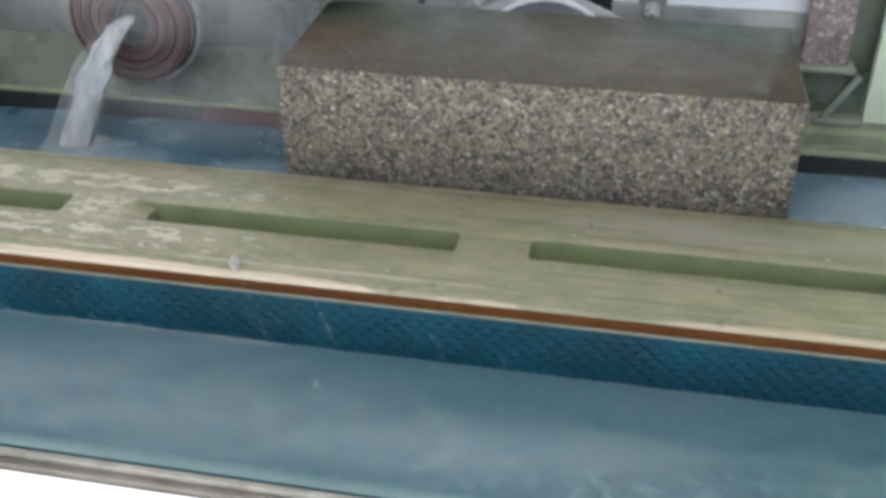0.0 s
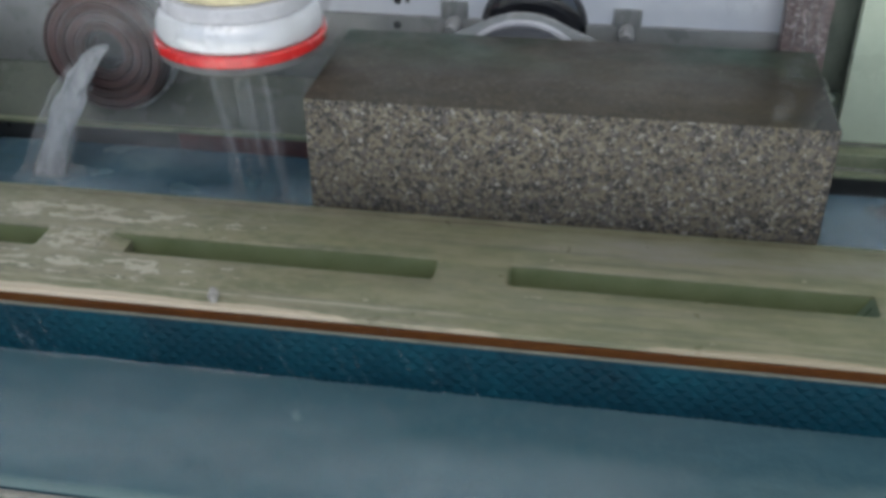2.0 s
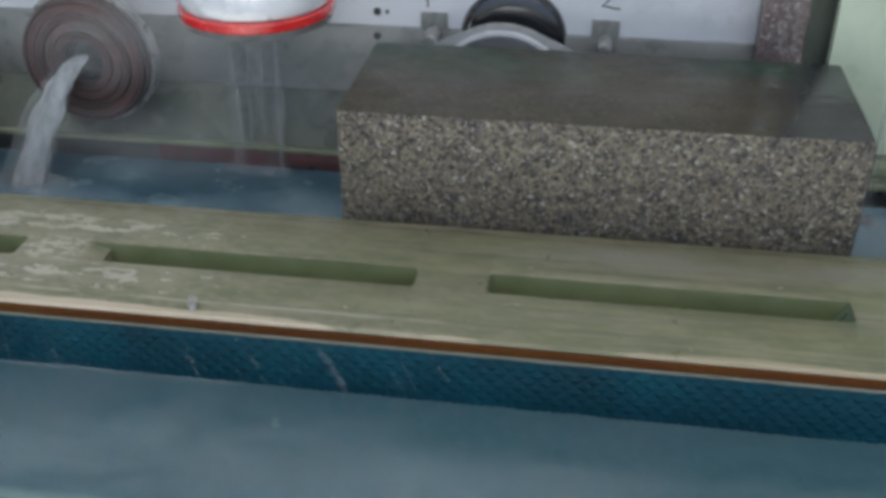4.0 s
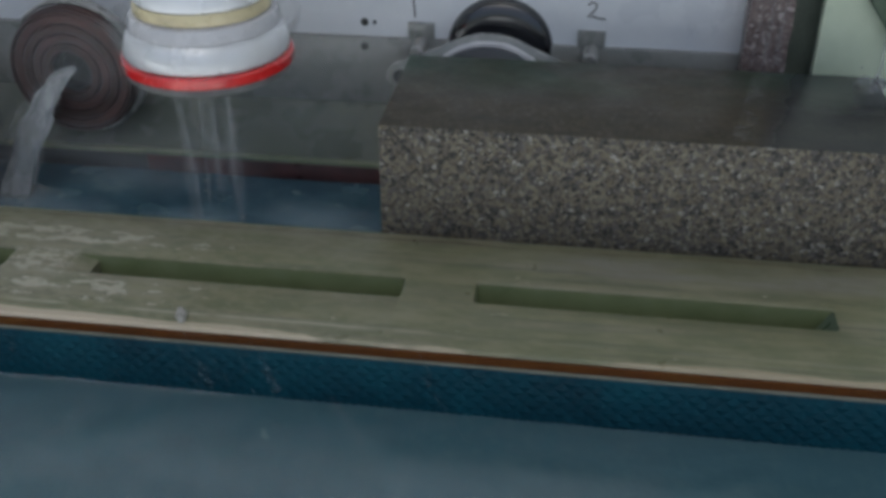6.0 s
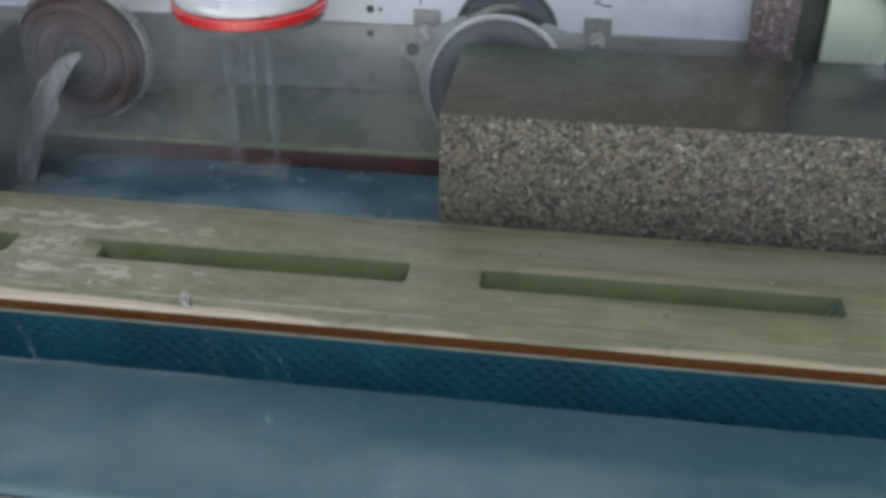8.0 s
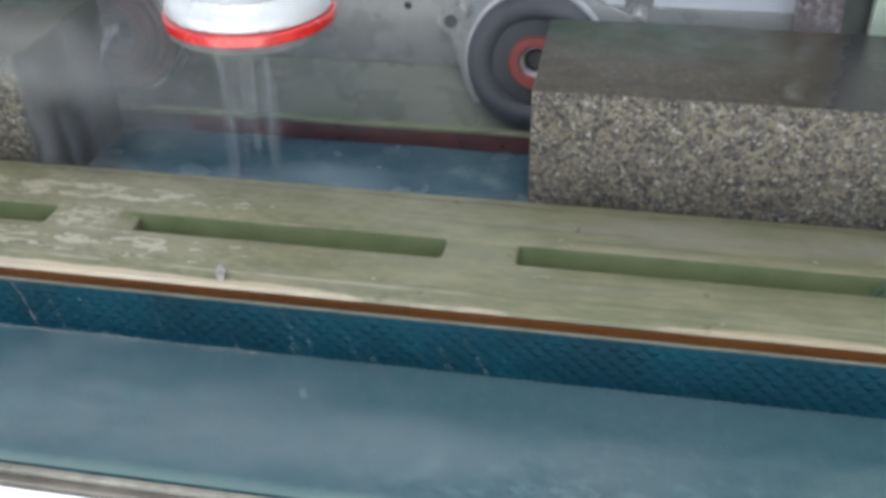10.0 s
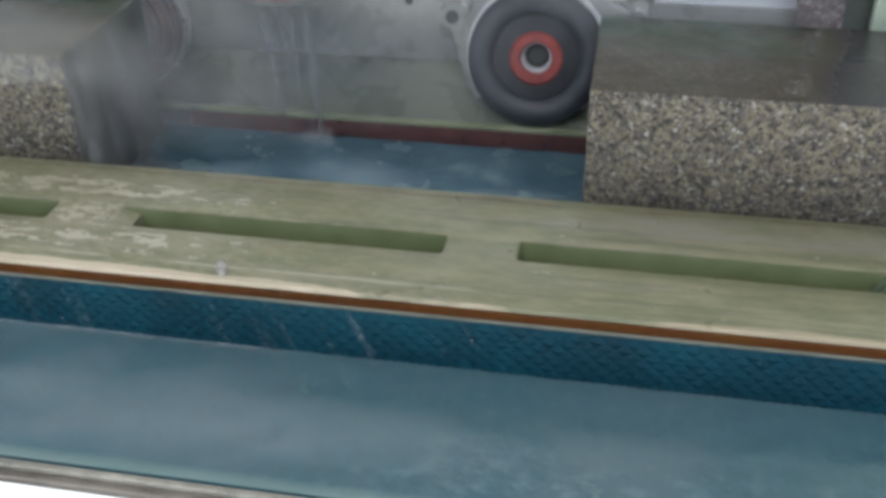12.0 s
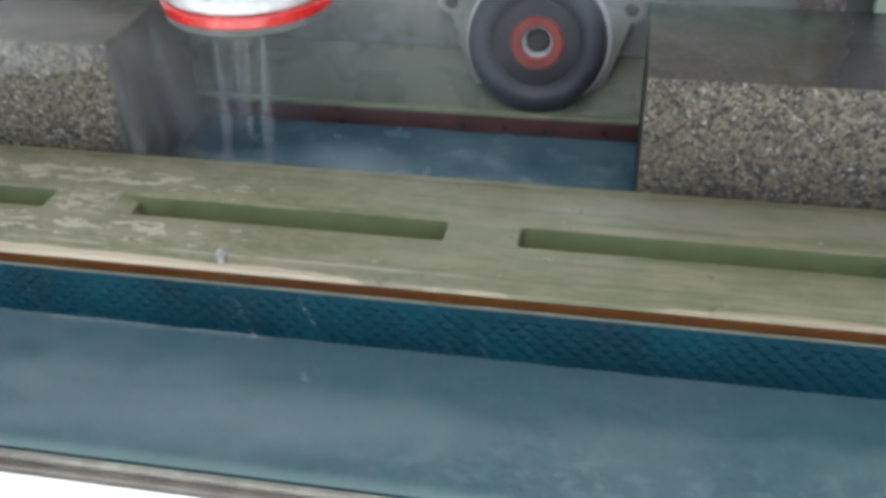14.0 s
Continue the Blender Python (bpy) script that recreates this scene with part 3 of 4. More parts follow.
def machine_body():
    body = thing("machine_body", (0, 0, -0.95), "long machine housing with wet grey plates and a white panel", "machine")
    up = Matrix.Translation((0, 0, 0.95))
    part("base", box(-1.6, 1.9, -0.22, 0.9, 0.0, 0.83), DARK_GREEN, body, smooth=False)
    part("strip", box(-0.2165, 0.64, 0.2445, 0.252, -0.076, -0.0495, bevel=0.001), STRIP, body, "dark red-brown wear strip", m=up)
    part("strip", box(-1.6, -0.2175, 0.2452, 0.252, -0.076, -0.0495, bevel=0.001), DARK, body, "black wear strip", m=up)
    part("strip", box(0.641, 1.9, 0.2452, 0.252, -0.076, -0.0495, bevel=0.001), DARK, body, "black wear strip", m=up)
    part("ledge", box(-1.6, 1.9, 0.2435, 0.256, -0.0493, -0.0435, bevel=0.0015), LEDGE, body, "pale green painted ledge", m=up)
    bm = bmesh.new()
    v = [bm.verts.new(c) for c in ((-1.6, 0.2562, -0.045), (1.9, 0.2562, -0.045), (1.9, BACK_Y, 0.015), (-1.6, BACK_Y, 0.015), (-1.6, BACK_Y, -0.076), (1.9, BACK_Y, -0.076), (1.9, 0.2562, -0.076), (-1.6, 0.2562, -0.076))]
    for q in ((0, 1, 2, 3), (3, 2, 5, 4), (4, 5, 6, 7), (7, 6, 1, 0), (0, 3, 4, 7), (1, 6, 5, 2)):
        bm.faces.new([v[i] for i in q])
    part("sloping_plate", bm, SPLASH, body, "dark green wet sloping plate", smooth=False, m=up)
    part("lower_plate", box(-1.6, 0.69, BACK_Y, BACK_Y + 0.012, 0.0152, 0.1175, bevel=0.001), GREY_WALL, body, "grey wet metal plate", m=up)
    part("white_panel", box(-1.6, 0.69, BACK_Y + 0.006, BACK_Y + 0.02, 0.1178, 0.62, bevel=0.001), WHITE, body, "white painted panel", m=up)
    part("backing", box(-1.6, 1.9, BACK_Y + 0.0205, 0.9, -0.12, 0.6), DARK_GREEN, body, smooth=False, m=up)
    # right-hand frame
    part("dark_post", box(0.6905, 0.7325, BACK_Y + 0.004, BACK_Y + 0.02, 0.0152, 0.62, bevel=0.002), POST, body, "dark green painted post", m=up)
    part("side_panel", box(0.7235, 1.5, 0.292, 0.31, -0.02, 0.62, bevel=0.003), PALE_GREEN, body, "pale green painted sheet", m=up)
    part("side_rail", box(0.60, 1.5, 0.262, 0.2918, -0.043, -0.021, bevel=0.003), LEDGE, body, "dull green rail", m=up)
    part("gusset", extruded([(0.775, 0.26), (0.775, 0.215), (0.86, 0.10), (0.93, 0.10), (0.93, 0.26)], 0.272, 0.2915, 0.002), DARK_GREEN, body, "dark green gusset plate", m=up)
    # Screw holes are solid discs; the dark of a hole is their colour.
    for z in (0.1385, 0.1045):
        part("screw_hole", lathe([(0, 0.0), (0.0048, 0.0), (0.0056, 0.001), (0.0056, 0.004), (0, 0.004)], 20, FACING), DARK, body, "dark round disc for a screw hole, its shade in the colour", m=up @ Matrix.Translation((0.1045, BACK_Y + (0.0025 if z < 0.117 else 0.0085), z)))
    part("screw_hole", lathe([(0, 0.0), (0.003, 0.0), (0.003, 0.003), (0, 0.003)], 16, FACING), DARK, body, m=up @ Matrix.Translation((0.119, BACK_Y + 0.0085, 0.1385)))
    # hand-written numbers on the white panel
    for label, stroke in (("hand-written black marker number 1", ((0.1755, 0.196), (0.1762, 0.172), (0.178, 0.148))),
                          ("hand-written black marker number 2", ((0.4205, 0.1765), (0.425, 0.1812), (0.4315, 0.1795), (0.4325, 0.1745), (0.427, 0.1665), (0.4205, 0.1605), (0.4285, 0.161), (0.436, 0.1585), (0.446, 0.158)))):
        cu = bpy.data.curves.new("number", "CURVE")
        cu.dimensions, cu.bevel_depth, cu.bevel_resolution = "3D", 0.0011, 2
        line = cu.splines.new("POLY")
        line.points.add(len(stroke) - 1)
        for p, (x, z) in zip(line.points, stroke):
            p.co = (x, BACK_Y + 0.0058, z, 1)
        cu.materials.append(INK)
        ob = new("number", cu)
        ob.parent = body
        ob.matrix_basis = up
        tagged(ob, label)
    return body


machine_body()


def clamp_bolt(x, z):
    b = thing("clamp_bolt", (x, BACK_Y + 0.006, z), "short steel clamp bolt with bracket on the white panel", "bolt", group="clamp bolts")
    part("bracket", box(-0.019, 0.019, -0.006, 0.0, 0.004, 0.03, bevel=0.0015), GREY_WALL, b)
    part("shank", lathe([(0, 0.0), (0.0115, 0.0), (0.0115, 0.026), (0.0095, 0.038), (0, 0.038)], 24, FACING), STEEL, b)
    part("head", lathe([(0, 0.0382), (0.0105, 0.0382), (0.0105, 0.046), (0.009, 0.048), (0, 0.048)], 24, FACING), STEEL, b)
    return b


clamp_bolt(0.187, 0.112)
clamp_bolt(0.428, 0.112)


# ---- polishing heads ----
def bracket_points(r, reach, lift, ear):
    """The outline of a round housing with two ears."""
    pts = []
    for k in range(13):
        a = radians(-90 + 15 * k)
        pts.append((reach + ear * math.cos(a), lift + ear * math.sin(a)))
    for k in range(9):
        a = radians(62 + 7 * k)
        pts.append((r * math.cos(a), r * math.sin(a)))
    for k in range(13):
        a = radians(90 + 15 * k)
        pts.append((-reach + ear * math.cos(a), lift + ear * math.sin(a)))
    for k in range(17):
        a = radians(200 + 140 * k / 16)
        pts.append((r * math.cos(a), r * math.sin(a)))
    return pts


def bracket(head):
    b = part("bracket", extruded(bracket_points(0.110, 0.124, 0.046, 0.019), 0.026, 0.04, 0.003), GREY_WALL, head, "cast grey two-eared bracket")
    for s in (-1, 1):
        part("ear_hole", lathe([(0, 0.0), (0.0085, 0.0), (0.0095, 0.001), (0.0095, 0.004), (0, 0.004)], 24, FACING @ Matrix.Translation((0, 0, -0.0285))), DARK, b, m=Matrix.Translation((s * 0.124, 0, 0.046)))
    return b


def black_head():
    head = thing("black_polishing_head", pose(0.2935, 0.276, 0.0515, -12), "black rubber polishing disc with a red hub", "polishing head")
    part("disc_rim", lathe([(0.060, 0.006), (0.066, 0.013), (0.076, 0.016), (0.087, 0.013), (0.0945, 0.004), (0.0955, -0.008), (0.093, -0.018), (0.06, -0.018), (0.060, 0.006)], 96, FACING), TYRE, head, "worn grey-black rubber rim")
    part("disc_web", lathe([(0.037, 0.004), (0.045, 0.003), (0.0598, 0.002), (0.0598, -0.017), (0.037, -0.017), (0.037, 0.004)], 80, FACING), BLACK, head)
    part("hub", lathe([(0.0215, -0.014), (0.0215, 0.004), (0.0235, 0.0065), (0.034, 0.0065), (0.0368, 0.004), (0.0368, -0.014), (0.0215, -0.014)], 72, FACING), DULL_RED, head, "red enamelled hub ring")
    part("bearing", lathe([(0.0172, -0.032), (0.0172, -0.013), (0.0185, -0.012), (0.0192, -0.005), (0.021, -0.004), (0.021, -0.032), (0.0172, -0.032)], 48, FACING), COLLAR, head, "bright steel bearing")
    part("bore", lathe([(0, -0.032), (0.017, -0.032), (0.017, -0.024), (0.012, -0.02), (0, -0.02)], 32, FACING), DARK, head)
    part("flange_ring", ring(0.085, 0.101, -0.0285, -0.0185, 80, soft=0.004, turn=FACING), COLLAR, head, "bright turned flange ring")
    part("spindle", lathe([(0, -0.10), (0.03, -0.10), (0.03, -0.0425), (0, -0.0425)], 40, FACING), STEEL, head)
    bracket(head)
    return head


def motor_cover():
    m = thing("motor_cover", (0.3, BACK_Y + 0.018, 0.108), "glossy black domed motor cover", "motor cover")
    part("dome", lathe([(0.076, -0.004), (0.076, 0.008), (0.0748, 0.015), (0.071, 0.0215), (0.064, 0.0265), (0.052, 0.0295), (0, 0.0315)], 72, FACING), GLOSS_BLACK, m)
    part("ribs", ring(0.0762, 0.078, 0.0, 0.005, 72, turn=FACING), BLACK, m)
    return m


def brown_head():
    head = thing("brown_polishing_head", pose(-0.307, 0.246, 0.077, 0, 0, 0), "brown ringed abrasive disc pouring water from its centre", "polishing head")
    r = 0.031
    k = 0
    while r < 0.089:
        w = 0.0125
        part("abrasive_ring", ring(r, min(r + w, 0.0905), -0.002, 0.010 - 0.0016 * (k % 2), 80, 0.0018, FACING), ABRASIVE if k % 2 == 0 else PINK, head)
        r += w + 0.0014
        k += 1
    part("backing_disc", lathe([(0.029, -0.016), (0.092, -0.016), (0.0935, -0.014), (0.0935, -0.004), (0.092, -0.0022), (0.029, -0.0022), (0.029, -0.016)], 80, FACING), ABRASIVE, head)
    part("guard_ring", ring(0.0942, 0.1, -0.03, -0.012, 80, turn=FACING), STEEL, head, "grey metal guard ring")
    part("bore", lathe([(0.0288, 0.003), (0.026, 0.0), (0.024, -0.02), (0, -0.024)], 48, FACING), DARK, head)
    part("spindle", lathe([(0, -0.10), (0.034, -0.10), (0.034, -0.0312), (0, -0.0312)], 40, FACING), STEEL, head)
    part("flange", ring(0.035, 0.088, -0.045, -0.0305, 64, turn=FACING), STEEL, head, "round grey metal flange")
    return head


def top_head():
    """The upright head that sweeps over the stones; its origin lies in the red ring's lower edge."""
    head = thing("sweeping_polishing_head", (-0.049, 0.2, 0.156), "upright silver polishing head with a red ring", "polishing head")
    part("pad", lathe([(0, -0.009), (0.104, -0.009), (0.108, -0.007), (0.1095, 0.0015), (0, 0.0015)], 96), PAD, head, "grey rubber polishing pad")
    part("red_ring", lathe([(0.1, 0.0018), (0.1105, 0.0018), (0.113, 0.004), (0.1132, 0.014), (0.1115, 0.0165), (0.1, 0.0165), (0.1, 0.0018)], 96), RED, head, "bright red ring")
    part("cup", lathe([(0, 0.0167), (0.104, 0.0167), (0.1075, 0.02), (0.1078, 0.027), (0.1062, 0.034), (0.1035, 0.041), (0.0995, 0.047), (0.096, 0.05), (0, 0.05)], 96), ALU, head, "turned aluminium cup")
    part("collar", lathe([(0, 0.0502), (0.096, 0.0502), (0.0985, 0.052), (0.0975, 0.062), (0.094, 0.068), (0.089, 0.07), (0, 0.07)], 96), COLLAR, head, "light grey metal collar")
    part("spinning_film", lathe([(0.107, 0.012), (0.1165, 0.03), (0.1235, 0.048), (0.126, 0.062), (0.1235, 0.062), (0.114, 0.03), (0.105, 0.014), (0.107, 0.012)], 96), HALO, head, "thin film of water flung off the spinning cup")
    part("cream_ring", lathe([(0, 0.0702), (0.086, 0.0702), (0.0885, 0.072), (0.0885, 0.08), (0.086, 0.085), (0, 0.085)], 96), CREAM, head, "cream plastic ring")
    part("crown", lathe([(0, 0.0852), (0.084, 0.0852), (0.087, 0.088), (0.086, 0.10), (0.08, 0.11), (0.06, 0.118), (0, 0.118)], 96), ALU, head)
    part("spindle", lathe([(0, 0.1182), (0.045, 0.1182), (0.045, 0.5), (0, 0.5)], 48), STEEL, head)
    for o in head.children:
        o.scale = (0.95, 0.95, 1)
    return head


BLACK_HEAD = black_head()
motor_cover()
brown_head()
TOP_HEAD = top_head()


# ---- granite blocks ----
LENGTH, DEPTH, HIGH = 0.6, 0.227, 0.1347


def granite_block(label):
    bm = box(0, LENGTH, 0, DEPTH, 0, HIGH - BELT_Z)
    lead = [e for e in bm.edges if min(v.co.x for v in e.verts) > LENGTH - 0.001]
    bmesh.ops.bevel(bm, geom=lead, offset=0.0045, segments=4, affect="EDGES", profile=0.5)
    rest = [e for e in bm.edges if e.calc_face_angle(0) > radians(60)]
    bmesh.ops.bevel(bm, geom=rest, offset=0.0016, segments=2, affect="EDGES", profile=0.5)
    bmesh.ops.recalc_face_normals(bm, faces=bm.faces[:])
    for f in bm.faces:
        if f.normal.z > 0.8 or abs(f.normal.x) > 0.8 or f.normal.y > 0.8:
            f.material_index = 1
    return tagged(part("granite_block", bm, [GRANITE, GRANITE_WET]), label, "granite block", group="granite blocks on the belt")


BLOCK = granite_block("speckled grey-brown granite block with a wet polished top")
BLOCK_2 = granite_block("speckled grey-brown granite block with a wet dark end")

# ---- running water ----
def strand(path, radii, n=10, seed=0.0, flat=0.6):
    """A ragged strand of water along a path of points, with a radius for each."""
    bm = bmesh.new()
    rings = []
    for k, (p, r) in enumerate(zip(path, radii)):
        row = []
        for i in range(n):
            a = 2 * math.pi * i / n
            q = r * (1 + 0.45 * noise.noise((math.cos(a) * 1.5 + seed, math.sin(a) * 1.5, k * 0.35)))
            row.append(bm.verts.new((p[0] + q * math.cos(a), p[1] + q * flat * math.sin(a), p[2] + 0.3 * q * math.sin(a))))
        rings.append(row)
    for a, b in zip(rings, rings[1:]):
        for i in range(n):
            bm.faces.new((a[i], a[(i + 1) % n], b[(i + 1) % n], b[i]))
    bm.faces.new(rings[0])
    bm.faces.new(rings[-1])
    return bm


def fall(start, end, bulge, steps=22):
    """Points of a jet that leaves start and falls to end; bulge sets how far it shoots out first."""
    pts = []
    for k in range(steps + 1):
        u = k / steps
        w = u ** bulge
        pts.append((start[0] + (end[0] - start[0]) * w, start[1] + (end[1] - start[1]) * w, start[2] + (end[2] - start[2]) * u ** 1.5))
    return pts


def splash(at, radius, high, seed):
    """A low ragged crown of splashing water."""
    bm = bmesh.new()
    nr, na = 7, 40
    rings = []
    for j in range(nr):
        r = radius * (0.15 + 0.85 * j / (nr - 1))
        row = []
        for i in range(na):
            a = 2 * math.pi * i / na
            g = noise.noise((math.cos(a) * 2.2 + seed, math.sin(a) * 2.2, j * 0.5))
            h = high * max(0.0, math.sin(math.pi * j / (nr - 1)) * (0.6 + 1.3 * g)) - (0.002 if j == nr - 1 else 0)
            q = r * (1 + 0.35 * noise.noise((math.cos(a) * 1.4, math.sin(a) * 1.4 + seed, 3)))
            row.append(bm.verts.new((at[0] + q * math.cos(a), at[1] + q * 0.7 * math.sin(a), at[2] + h)))
        rings.append(row)
    for a, b in zip(rings, rings[1:]):
        for i in range(na):
            bm.faces.new((a[i], a[(i + 1) % na], b[(i + 1) % na], b[i]))
    bm.faces.new(rings[0])
    return bm


def stone_slab():
    bm = box(0.631, 0.689, 0.30, 0.333, 0.061, 0.55)
    bmesh.ops.subdivide_edges(bm, edges=bm.edges[:], cuts=22, use_grid_fill=True)
    for v in bm.verts:
        v.co += Vector(noise.noise_vector(v.co * 45)) * 0.003
    s = thing("stone_slab", (0, 0, 0), "rough red-brown wet stone slab against the panel", "stone slab")
    part("slab", bm, RED_STONE, s)
    for k in range(3):
        x = 0.645 + 0.015 * k
        path = [(x + 0.003 * noise.noise((j * 0.3, k, 4)), 0.2955, 0.5 - 0.44 * j / 20) for j in range(21)]
        part("runnel", strand(path, [0.0016 + 0.0012 * (k % 3)] * 21, seed=120.0 + k), VEIL, s)
    shelf = thing("slab_bracket", (0, 0, 0), "green welded shelf bracket under the stone slab", "bracket")
    part("shelf", box(0.628, 0.702, 0.288, 0.3295, 0.052, 0.0605, bevel=0.002), POST, shelf)
    part("back_plate", box(0.634, 0.722, 0.3, 0.304, -0.02, 0.0515), SPLASH, shelf, smooth=False)
    part("brace", extruded([(0.668, -0.012), (0.676, -0.016), (0.712, 0.046), (0.705, 0.051)], 0.29, 0.2995, 0.001), POST, shelf, "slanting green brace")
    part("foot", box(0.66, 0.722, 0.285, 0.3035, -0.0205, -0.0145, bevel=0.001), POST, shelf)


stone_slab()


def water_jet():
    """Water gushing from the brown disc's bore; the origin lies in the bore."""
    jet = thing("water_jet", (-0.307, 0.238, 0.081), "foaming white water jet gushing from the brown disc", "water jet")
    end = (-0.065, -0.095, -0.156)
    for dx, r, seed, mat in ((0, 0.017, 0.0, FOAM), (-0.007, 0.014, 3.0, FOAM), (-0.006, 0.026, 25.0, HALO)):
        path = fall((dx * 0.5, 0.0, dx * 0.3), (end[0] + dx * 1.4, end[1], end[2]), 0.9)
        radii = [r * (min(0.75 + 0.15 * k, 1) if mat is not HALO else min(0.3 + 0.07 * k, 1)) * (0.9 + 0.45 * k / len(path)) for k in range(len(path))]
        part("strand", strand(path, radii, seed=seed), mat, jet)
    for k in range(3):
        dx = -0.03 + 0.024 * k
        path = fall((dx * 0.4, -0.002, 0.006 * math.sin(k * 2.0)), (end[0] + dx * 1.5, end[1] + 0.012 * math.sin(k * 3.0), end[2]), 0.82 + 0.05 * math.sin(k * 5.0))
        part("strand", strand(path, [0.0028 * (0.6 + 0.8 * j / len(path)) for j in range(len(path))], seed=40.0 + 3 * k), SPRAY, jet)
    path = fall((-0.01, -0.004, -0.02), (-0.098, -0.085, -0.156), 0.8)
    part("strand", strand(path, [0.005] * len(path), seed=21.0), SPRAY, jet)
    part("splash", splash((end[0], end[1], -0.156), 0.06, 0.012, 2.0), CROWN, jet)
    return jet


def dripping_water():
    """Thin strands that fall from the sweeping head to the belt; the origin lies under the pad."""
    w = thing("dripping_water", (-0.049, 0.2, 0.142), "thin strands of water falling from the polishing head", "falling water")
    rnd = random.Random(9)
    for seed in range(7):
        wide = seed < 3
        x, y = (-0.03, 0.022, 0.004, -0.036, -0.012, 0.012, 0.034)[seed], rnd.uniform(-0.04, 0.0)
        top, low = -rnd.uniform(0.0, 0.03) * (seed % 2), -0.217 + rnd.uniform(0.0, 0.1) * (seed % 3 > 0)
        r = rnd.uniform(0.007, 0.012) if wide else rnd.uniform(0.0012, 0.003)
        path = fall((x, y, top), (x + rnd.uniform(0.0, 0.026), y - 0.014, low), 1.2)
        ends = len(path) - 1
        path = [(p[0] + 0.003 * noise.noise((k * 0.3, seed, 0)), p[1], p[2]) for k, p in enumerate(path)]
        part("strand", strand(path, [r * (0.25 + 0.9 * math.sin(math.pi * (0.12 + 0.8 * k / ends))) for k in range(ends + 1)], n=14, seed=seed * 3.0), VEIL if wide else SPRAY, w)
    for x, y, r, h, seed in ((-0.018, -0.035, 0.036, 0.006, 5.0),):
        part("splash", splash((x, y, -0.217), r, h, seed), SPRAY, w)
    bm = splash((0.028, -0.035, -0.217), 0.028, 0.013, 14.0)
    for k in range(14):
        a, far = rnd.uniform(0, 6.28), rnd.uniform(0.004, 0.032)
        bmesh.ops.create_icosphere(bm, subdivisions=1, radius=rnd.uniform(0.0012, 0.0042), matrix=Matrix.Translation((0.028 + far * math.cos(a), -0.035 + 0.7 * far * math.sin(a), -0.213 + rnd.uniform(0, 0.03) * (1 - far * 20))))
    part("splash", bm, CROWN, w)
    return w


WATER_JET = water_jet()
DRIPS = dripping_water()


def spray_drops():
    """Fine streaks of spray that fly over the front of the beam."""
    rnd = random.Random(4)
    sets = []
    for k in range(3):
        verts, faces = [], []
        for i in range(20):
            x, y, z = rnd.uniform(-0.42, 0.3), rnd.uniform(-0.36, -0.25), rnd.uniform(-0.05, 0.03)
            long, wide = rnd.uniform(0.03, 0.095), rnd.uniform(0.0003, 0.0008)
            d = Vector((0.62 + rnd.uniform(-0.15, 0.2), -0.3, -1.0)).normalized() * long
            b = len(verts)
            for q in (0, 1):
                for a in range(3):
                    verts.append((x + d.x * q + wide * math.cos(a * 2.1), y + d.y * q + wide * math.sin(a * 2.1), z + d.z * q))
            faces += [(b, b + 1, b + 4, b + 3), (b + 1, b + 2, b + 5, b + 4), (b + 2, b, b + 3, b + 5), (b, b + 2, b + 1), (b + 3, b + 4, b + 5)]
        me = bpy.data.meshes.new("water_spray")
        me.from_pydata(verts, [], faces)
        me.materials.append(DROPS)
        sets.append(tagged(new("water_spray", me), "fine flying streaks of water spray", "spray", kind="stuff"))
    return sets


SPRAYS = spray_drops()


def soft_water(name, base, thick, scale):
    """Mist or foam film: dense in the middle of a piece, thinning out to nothing at its rim."""
    m = material(name, base, 0.9)
    n = Nodes(m)
    r = n.t.nodes.new("ShaderNodeVectorMath")
    r.operation = "LENGTH"
    n.put(n.pos, r.inputs[0])
    fade = n.ramp(r.outputs["Value"], (0.0, 1.0), (0.5, 0.6), (1.0, 0.0))
    clump = n.ramp(n.noise(scale, 4, 0.55), (0.25, thick * 0.35), (0.75, thick))
    n.put(n.sums("MULTIPLY", fade, clump), n.b.inputs["Alpha"])
    n.b.inputs["Specular IOR Level"].default_value = 0.0
    return m


MIST = soft_water("fine_mist", (0.75, 0.77, 0.78), 0.21, 1.6)
CLOUD = soft_water("dense_spray", (0.2, 0.205, 0.21), 0.6, 6.0)
MILK_SHEEN = soft_water("milky_water_and_sheen", (0.4, 0.52, 0.6), 0.5, 3.5)
FILM = soft_water("foam_and_sheen_film", (0.43, 0.53, 0.59), 0.25, 1.8)


def soft_piece(name, mat, at, sx, sy, bow, seed, label, category):
    """A thin bowed round piece, one unit in radius before it is scaled."""
    bm = bmesh.new()
    rows = []
    for j in range(1, 9):
        rows.append([bm.verts.new((j / 8 * math.cos(a), j / 8 * math.sin(a), bow * (j / 8) ** 2 + 0.04 * bow * noise.noise((j + seed, i, 0)))) for i, a in ((i, 2 * math.pi * i / 32) for i in range(32))])
    mid = bm.verts.new((0, 0, 0))
    for i in range(32):
        bm.faces.new((mid, rows[0][i], rows[0][(i + 1) % 32]))
        for a, b in zip(rows, rows[1:]):
            bm.faces.new((a[i], b[i], b[(i + 1) % 32], a[(i + 1) % 32]))
    ob = tagged(part(name, bm, mat), label, category, kind="stuff")
    ob.matrix_basis = at @ Matrix.Diagonal((sx, sy, 1, 1))
    return ob


